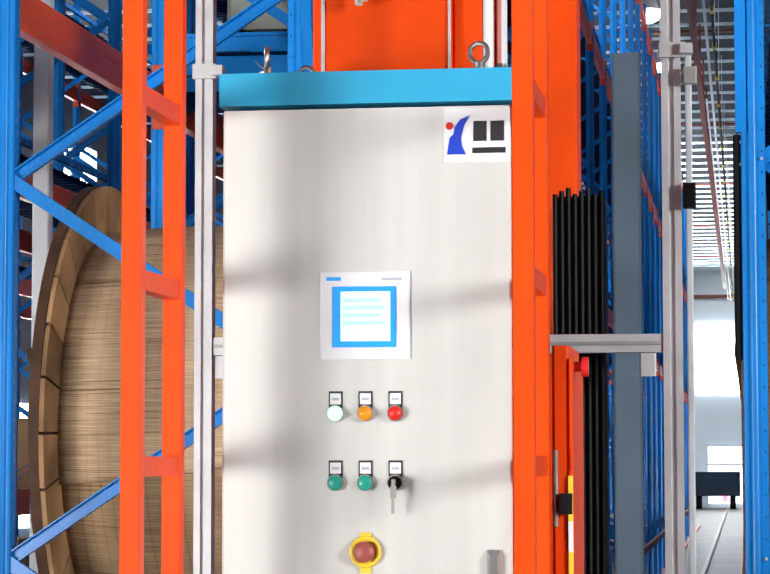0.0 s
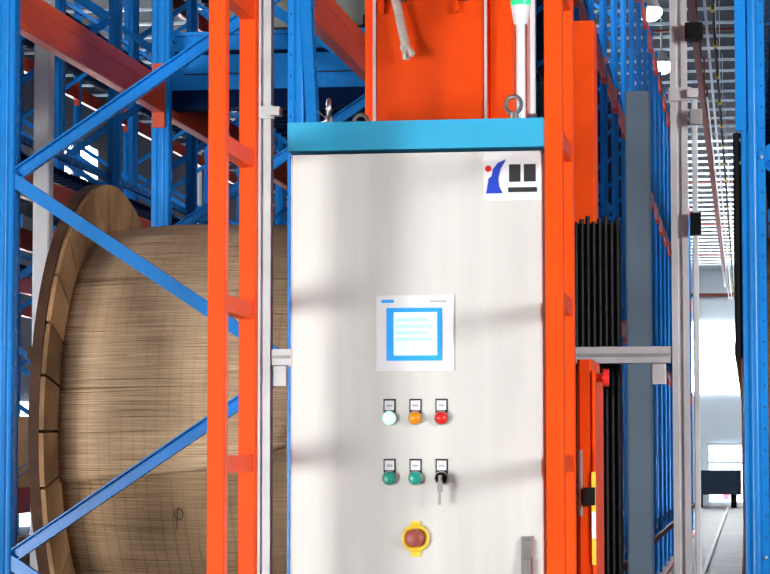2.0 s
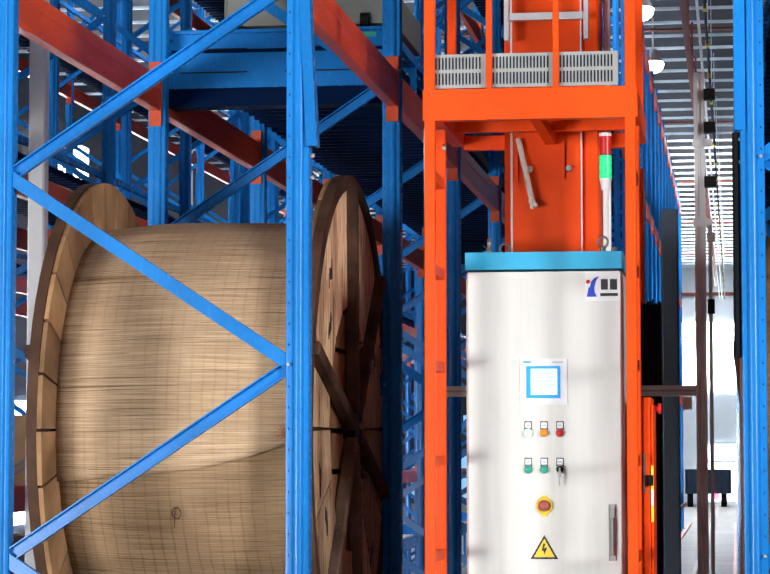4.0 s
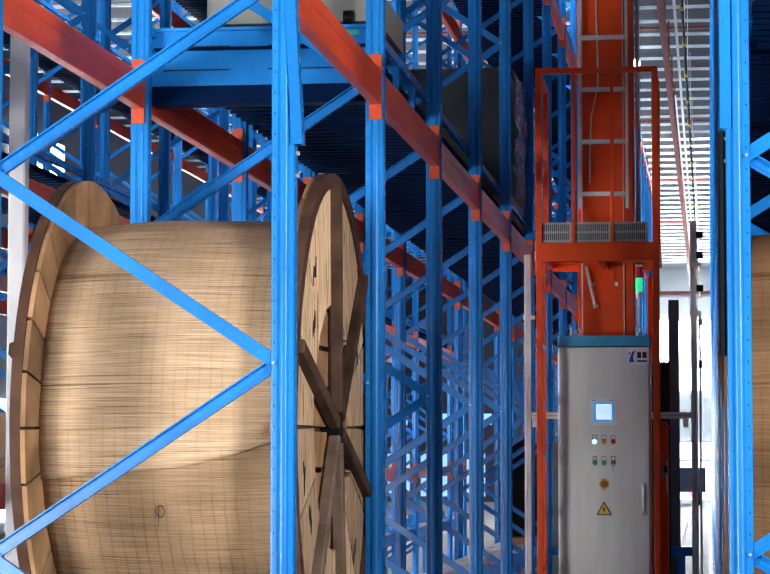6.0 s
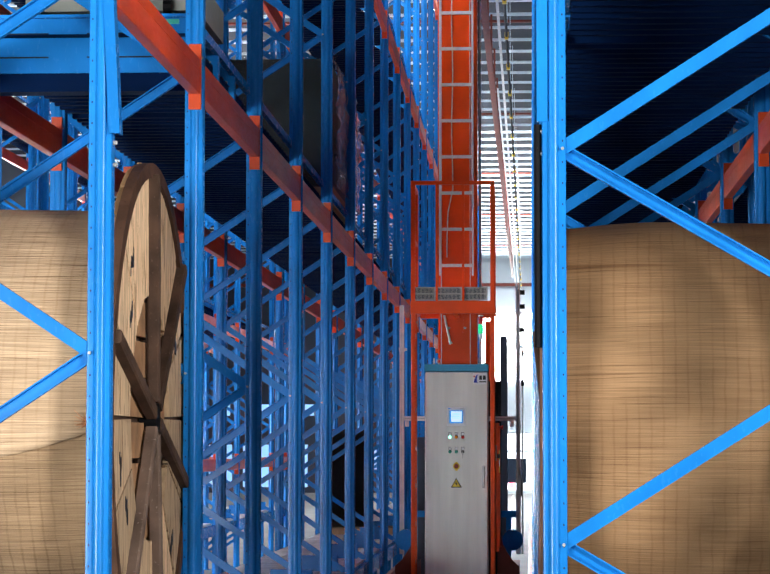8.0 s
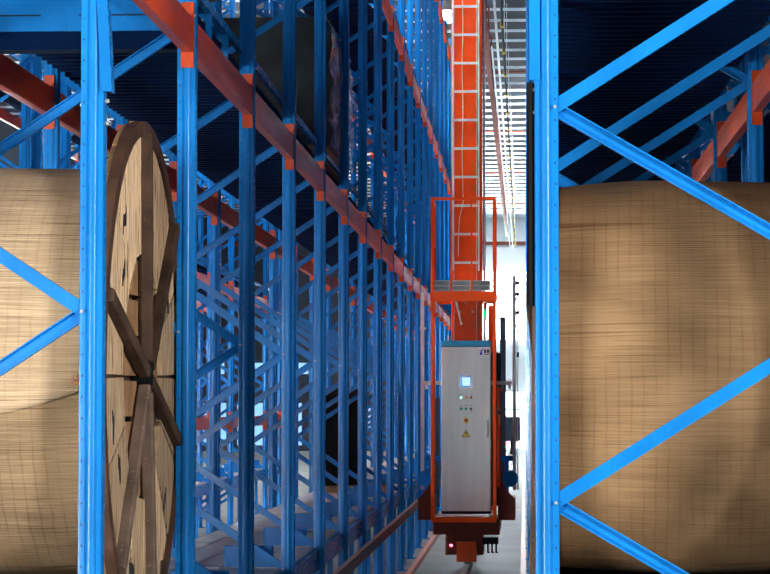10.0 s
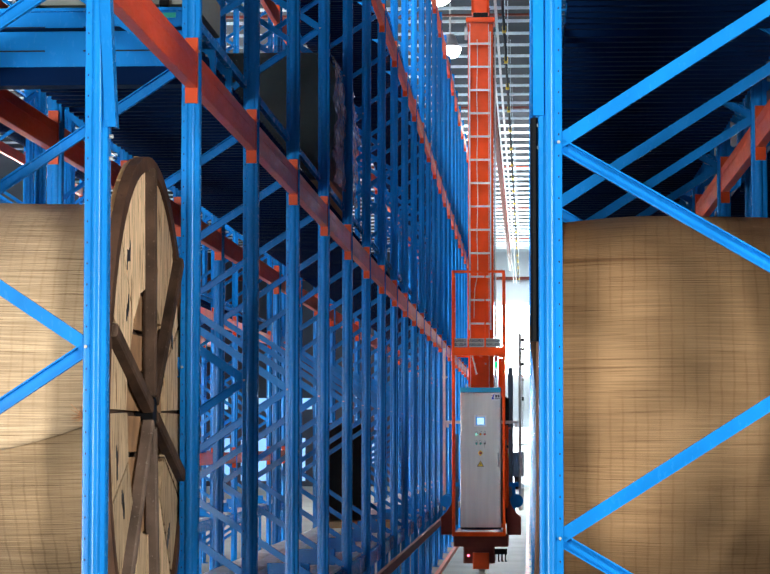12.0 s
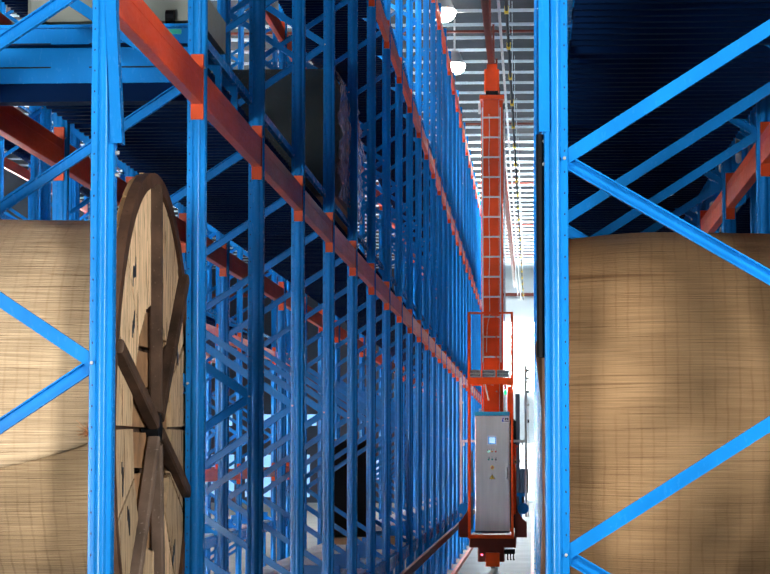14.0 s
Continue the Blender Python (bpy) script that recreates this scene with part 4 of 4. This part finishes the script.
    # platform above
    pf = part("platform", Solid().box(-0.417, 0.372, -0.356, -0.306, 2.838, 2.952, 0.004), ORANGE, crane, "orange maintenance platform")
    for x0, x1 in ((-0.415, -0.365), (0.32, 0.37)):
        part("side_beam", Solid().box(x0, x1, -0.306, 0.60, 2.86, 2.95), ORANGE, pf)
    part("cross_beam", Solid().box(-0.365, 0.32, 0.24, 0.28, 2.872, 2.915), ORANGE, pf)
    part("cross_beam", Solid().box(-0.365, 0.32, 0.56, 0.60, 2.842, 2.90), ORANGE, pf)
    part("cross_beam", Solid().bar((-0.03, -0.306, 2.90), (0.0, 0.38, 2.856), square(0.04, 0.04), (0, 0, 1)), ORANGE, pf)
    part("floor_plate", Solid().box(-0.40, 0.36, -0.31, 0.60, 2.952, 2.960), BEAM, pf)
    for x0, x1 in ((-0.398, -0.185), (-0.172, 0.062), (0.075, 0.30)):
        kb = part("kick_board", Solid().box(x0, x1, -0.318, -0.312, 2.962, 3.088), GREY, pf, "grey perforated kick board")
        sl = Solid()
        n = int((x1 - x0 - 0.02) / 0.0125)
        for k in range(n):
            for z0, z1 in ((2.975, 3.018), (3.032, 3.076)):
                sl.box(x0 + 0.012 + 0.0125 * k, x0 + 0.018 + 0.0125 * k, -0.3195, -0.318, z0, z1)
        part("perforation", sl, DARK, pf, "dark slots")["kind"] = "stuff"
    # guard rail on it
    gr = part("guard_rail", Solid().box(-0.413, -0.373, -0.35, -0.31, 2.952, 4.08, 0.003), ORANGE, crane, "orange guard rail")
    part("rail_post", Solid().box(0.326, 0.366, -0.35, -0.31, 2.952, 4.08, 0.003), ORANGE, gr)
    for x in (-0.413, 0.332):
        part("rail_post", Solid().box(x, x + 0.034, 0.40, 0.434, 2.96, 4.06, 0.003), ORANGE, gr)
        part("top_bar", Solid().box(x, x + 0.034, -0.31, 0.40, 4.025, 4.06), ORANGE, gr)
        part("mid_bar", Solid().box(x + 0.004, x + 0.030, -0.31, 0.40, 3.52, 3.548), ORANGE, gr)
    for x in (-0.183, 0.063):
        part("rail_post", Solid().box(x, x + 0.022, -0.345, -0.322, 2.952, 4.045, 0.002), ORANGE, gr)
    part("top_bar", Solid().box(-0.373, 0.326, -0.345, -0.315, 4.045, 4.08), ORANGE, gr)

    # mast
    mast = part("mast", Solid().box(-0.160, 0.125, 0.40, 0.80, 0.28, 7.86, 0.006), ORANGE, crane, "tall orange box mast")
    part("mast_flange", Solid().box(0.125, 0.188, 0.42, 0.78, 0.28, 7.84, 0.006), ORANGE, mast)
    part("mast_flange", Solid().box(-0.190, -0.160, 0.46, 0.80, 0.28, 7.84, 0.006), ORANGE, mast)
    part("mast_groove", Solid().box(0.118, 0.124, 0.395, 0.40, 0.3, 7.84), ALU, mast, "pale edge strip")
    part("mast_groove", Solid().box(-0.160, -0.152, 0.396, 0.40, 0.3, 7.84), ALU, mast, "pale edge strip")
    part("rear_column", Solid().box(0.245, 0.325, 1.45, 1.60, 0.28, 2.86, 0.006), ORANGE, mast)
    part("mast_cap", Solid().box(-0.215, 0.215, 0.36, 0.86, 7.86, 7.93, 0.01), ORANGE, mast)
    part("mast_head", Solid().box(-0.135, 0.125, 0.45, 0.80, 8.02, 8.40, 0.03).box(-0.09, 0.09, 0.5, 0.75, 8.40, 8.50), ORANGE, mast, "orange guide head")
    part("head_block", Solid().box(-0.11, 0.11, 0.47, 0.78, 7.93, 8.02), BLACK, mast)
    part("pulley", Solid().tube((-0.24, 0.55, 7.72), (-0.20, 0.55, 7.72), 0.10, 20), ALU, mast, "grey pulley", True)
    for x in (-0.083, 0.071):
        part("mast_bolt", Solid().tube((x, 0.40, 2.74), (x, 0.375, 2.74), 0.013, 6), CHROME, mast, "zinc bolt")
    part("mast_bracket", Solid().box(-0.14, -0.13, 0.385, 0.40, 2.70, 2.85), ORANGE, mast)
    part("mast_bracket", Solid().box(0.045, 0.055, 0.385, 0.40, 2.70, 2.85), ORANGE, mast)
    part("lift_cable", Solid().tube((0.215, 0.60, 0.5), (0.215, 0.60, 7.7), 0.012, 8), WHITE, mast, "white lift cable", True)
    part("lift_cable", Solid().box(0.195, 0.205, 0.70, 0.78, 0.4, 7.8), BLACK, mast, "black toothed belt")

    # ladder on the mast
    ld = part("ladder", Solid().box(-0.175, -0.155, 0.29, 0.33, 3.24, 7.70, 0.002), ALU, crane, "aluminium ladder")
    part("ladder_rail", Solid().box(0.138, 0.158, 0.29, 0.33, 3.24, 7.70, 0.002), ALU, ld)
    for k in range(13):
        z = 3.335 + 0.349 * k
        part("rung", Solid().box(-0.155, 0.138, 0.295, 0.325, z - 0.014, z + 0.014, 0.004), ALU, ld)
    for k in range(4):
        for x in (-0.165, 0.148):
            part("ladder_bracket", Solid().box(x - 0.006, x + 0.006, 0.33, 0.40, 3.5 + 1.2 * k, 3.53 + 1.2 * k), ALU, ld)
    rp = [Vector((-0.05, 0.385, 7.6)) + Vector((0.006 * math.sin(k * 1.3) - 0.0009 * k * k * (k > 16) * 0.15, 0, -0.22 * k)) for k in range(20)]
    part("safety_rope", Solid().path(rp, 0.006, 6), ROPE, crane, "thin pale safety rope", True)
    r2 = [Vector((-0.127 + 0.0062 * k, 0.375 - 0.002 * k, 2.86 - 0.028 * k)) for k in range(10)]
    rope = part("rope_end", Solid().path(r2, 0.011, 8), ROPE, crane, "white rope with a frayed knot", True)
    kn = Solid()
    for k in range(14):
        a = r2[-1]
        kn.tube(a, a + Vector((random.uniform(-0.02, 0.02), random.uniform(-0.02, 0.01), random.uniform(-0.03, 0.012))), 0.012, 6, 0.006)
    part("knot", kn, ROPE, rope)

    # aluminium posts and strut
    for x0, x1, top in ((-0.594, -0.550, 3.0), (0.552, 0.598, 3.22)):
        ap = part("profile_post", Solid().prism([(x0, 1.08), (x0 + 0.016, 1.08), (x0 + 0.018, 1.088), (x1 - 0.018, 1.088), (x1 - 0.016, 1.08), (x1, 1.08), (x1, 1.12), (x0, 1.12)], 0.55, top), ALU, crane, "slotted aluminium profile post")
        for z in ((2.585, 2.92) if x0 > 0 else (2.56,)):
            if z < top:
                part("clamp", Solid().box(x0 - 0.006, x1 + 0.012, 1.068, 1.08, z - 0.018, z + 0.018, 0.003).box(x1, x1 + 0.03, 1.05, 1.09, z - 0.012, z + 0.012), ALU, ap, "metal clamp")
        if x0 > 0:
            for z in (2.75, 2.98, 3.12):
                part("sensor", Solid().box(x1 - 0.004, x1 + 0.045, 1.04, 1.09, z - 0.02, z + 0.025, 0.006), BLACK, ap, "small black sensor")
            part("sensor", Solid().box(x1 + 0.005, x1 + 0.035, 1.05, 1.08, 2.20, 2.26, 0.004), BLACK, ap, "small black sensor")
            part("profile_strip", Solid().box(x1 + 0.010, x1 + 0.026, 1.12, 1.14, 0.55, 2.58, 0.003), ALU, ap)
            part("sensor", Solid().box(x1 + 0.005, x1 + 0.04, 1.05, 1.08, 2.50, 2.54, 0.004), GREY, ap, "small grey sensor")
    sr = part("strut", Solid().box(-0.550, 0.552, 1.085, 1.125, 1.858, 1.902, 0.004), ALU, crane, "aluminium cross strut")
    part("strut_lip", Solid().box(-0.546, 0.548, 1.079, 1.085, 1.876, 1.884), GREY, sr)
    for x in (0.515, -0.52):
        part("corner_plate", Solid().box(x - 0.02, x + 0.02, 1.07, 1.08, 1.80, 1.855, 0.004), ALU, sr)

    # side box
    sb = part("side_box", Solid().box(0.366, 0.400, 0.03, 0.34, 0.62, 1.826, 0.006), ORANGE, crane, "orange side box with a latch")
    part("box_lid", Solid().box(0.400, 0.408, 0.025, 0.34, 0.66, 1.80, 0.002), ORANGE, sb)
    part("stop_knob", Solid().tube((0.408, 0.06, 1.785), (0.424, 0.06, 1.785), 0.010, 14).tube((0.424, 0.06, 1.785), (0.437, 0.06, 1.785), 0.020, 18), RED, sb, "red knob", True)
    part("latch", Solid().box(0.367, 0.378, 0.016, 0.03, 1.47, 1.62, 0.004), CHROME, sb, "chrome latch plate")
    part("latch_lever", Solid().box(0.382, 0.406, -0.004, 0.03, 1.495, 1.535, 0.008), BLACK, sb, "black latch lever")
    part("box_label", Solid().box(0.398, 0.4075, 0.0235, 0.03, 1.36, 1.57), YELLOW, sb, "yellow warning strip")
    part("box_label", Solid().box(0.398, 0.4075, 0.0230, 0.03, 1.42, 1.48), WHITE, sb, "white warning strip")

    # black cable bundle and dark post behind
    cbs = part("ribbed_hose", Solid().box(0.28, 0.405, 1.22, 1.34, 0.35, 2.25, 0.01), BLACK, crane, "black ribbed cable hose")
    for k in range(8):
        x = 0.285 + 0.0163 * k
        part("cable_rib", Solid().tube((x, 1.215, 0.4), (x, 1.215, 2.255 + 0.008 * (k % 3)), 0.0065, 8), BLACK, cbs)
    part("lift_post", Solid().box(0.385, 0.462, 2.0, 2.09, 0.3, 2.735, 0.006), SLATE, crane, "slate grey lifting frame post")
    part("lift_post", Solid().box(-0.462, -0.385, 2.0, 2.09, 0.3, 1.7, 0.006), SLATE, crane)

    # chassis
    m4r = Matrix(((1, 0, 0, 0), (0, 0, 1, 0), (0, 1, 0, 0), (0, 0, 0, 1)))
    # Shade low in the aisle is put into the chassis colour.
    ch = part("chassis", Solid().box(-0.40, 0.40, 0.0, 2.3, 0.05, 0.24, 0.01), RAIL_RED, crane, "red crane chassis, shade put into its colour")
    for sgn in (-1, 1):
        g = [(sgn * 0.38, 0.22), (sgn * 0.585, 0.22), (sgn * 0.585, 0.48), (sgn * 0.52, 0.54), (sgn * 0.44, 0.66), (sgn * 0.395, 0.86), (sgn * 0.38, 0.86)]
        part("gusset", Solid().prism(g, 0.12, 0.16, m4r), RAIL_RED, ch)
        part("skirt", Solid().box(min(sgn * 0.42, sgn * 0.585), max(sgn * 0.42, sgn * 0.585), 0.16, 1.9, 0.22, 0.46, 0.01), RAIL_RED, ch)
        part("motor", Solid().tube((sgn * 0.52, 0.75, 0.70), (sgn * 0.52, 1.05, 0.70), 0.10, 16), BLUE, ch, "blue drive motor", True)
    part("load_beam", Solid().box(-0.56, 0.56, 1.50, 1.56, 0.90, 0.965), BLUE, ch, "blue cross beam")
    part("load_leg", Solid().box(-0.50, -0.45, 1.5, 1.55, 0.24, 0.90).box(0.45, 0.50, 1.5, 1.55, 0.24, 0.90), BLUE, ch)
    # Wheel boxes take the same shade-darkened red.
    part("wheel_box", Solid().box(-0.26, 0.20, 0.15, 1.1, -0.20, 0.06, 0.02), RAIL_RED, crane, "red wheel box, shade put into its colour")
    part("wheel_box", Solid().box(-0.20, 0.16, 1.2, 2.2, -0.20, 0.06, 0.02), RAIL_RED, crane)
    for y in (0.55, 1.75):
        part("wheel", Solid().tube((-0.035, y, -0.18), (0.035, y, -0.18), 0.15, 24), GREY, crane, "steel running wheel", True)
    part("nose", Solid().box(-0.12, 0.12, 0.10, 0.16, -0.28, -0.04, 0.01), BEAM, crane)
    bx = part("pickup_box", Solid().box(0.20, 0.385, -0.02, 0.14, -0.06, 0.02, 0.006), BLACK, crane, "black current pickup box")
    for k in range(3):
        part("pickup_arm", Solid().box(0.25 + 0.05 * k, 0.268 + 0.05 * k, 0.0, 0.02, -0.15, -0.06).box(0.25 + 0.05 * k, 0.282 + 0.05 * k, 0.0, 0.02, -0.165, -0.15), BLACK, bx)
    part("marker_light", Solid().dome((-0.185, 0.15, -0.085), Y, 0.018, 0.012), RED_LIT, crane, "small lit red marker light", True)
    return crane


crane = build_crane()
AISLE = -0.71
DRIVE = [(0.0, 4.818), (0.5, 4.820), (0.8, 4.835), (1.0, 4.873), (1.5, 5.119), (2.0, 5.572), (2.5, 6.181), (3.0, 6.960), (3.2, 7.29), (4.2, 9.85), (5.3, 13.27),
         (5.5, 14.00), (6.0, 15.95), (6.5, 17.71), (7.0, 19.49), (7.5, 21.28), (8.0, 23.15), (8.5, 24.95), (8.7, 25.6), (9.7, 28.7), (10.8, 31.95),
         (11.0, 32.65), (11.5, 34.42), (12.0, 36.12), (12.5, 37.87), (13.0, 39.46), (13.5, 40.94), (14.0, 42.37)]


def motions():
    walk(crane, [(t, pose(AISLE, y, 0)) for t, y in DRIVE])


motions()
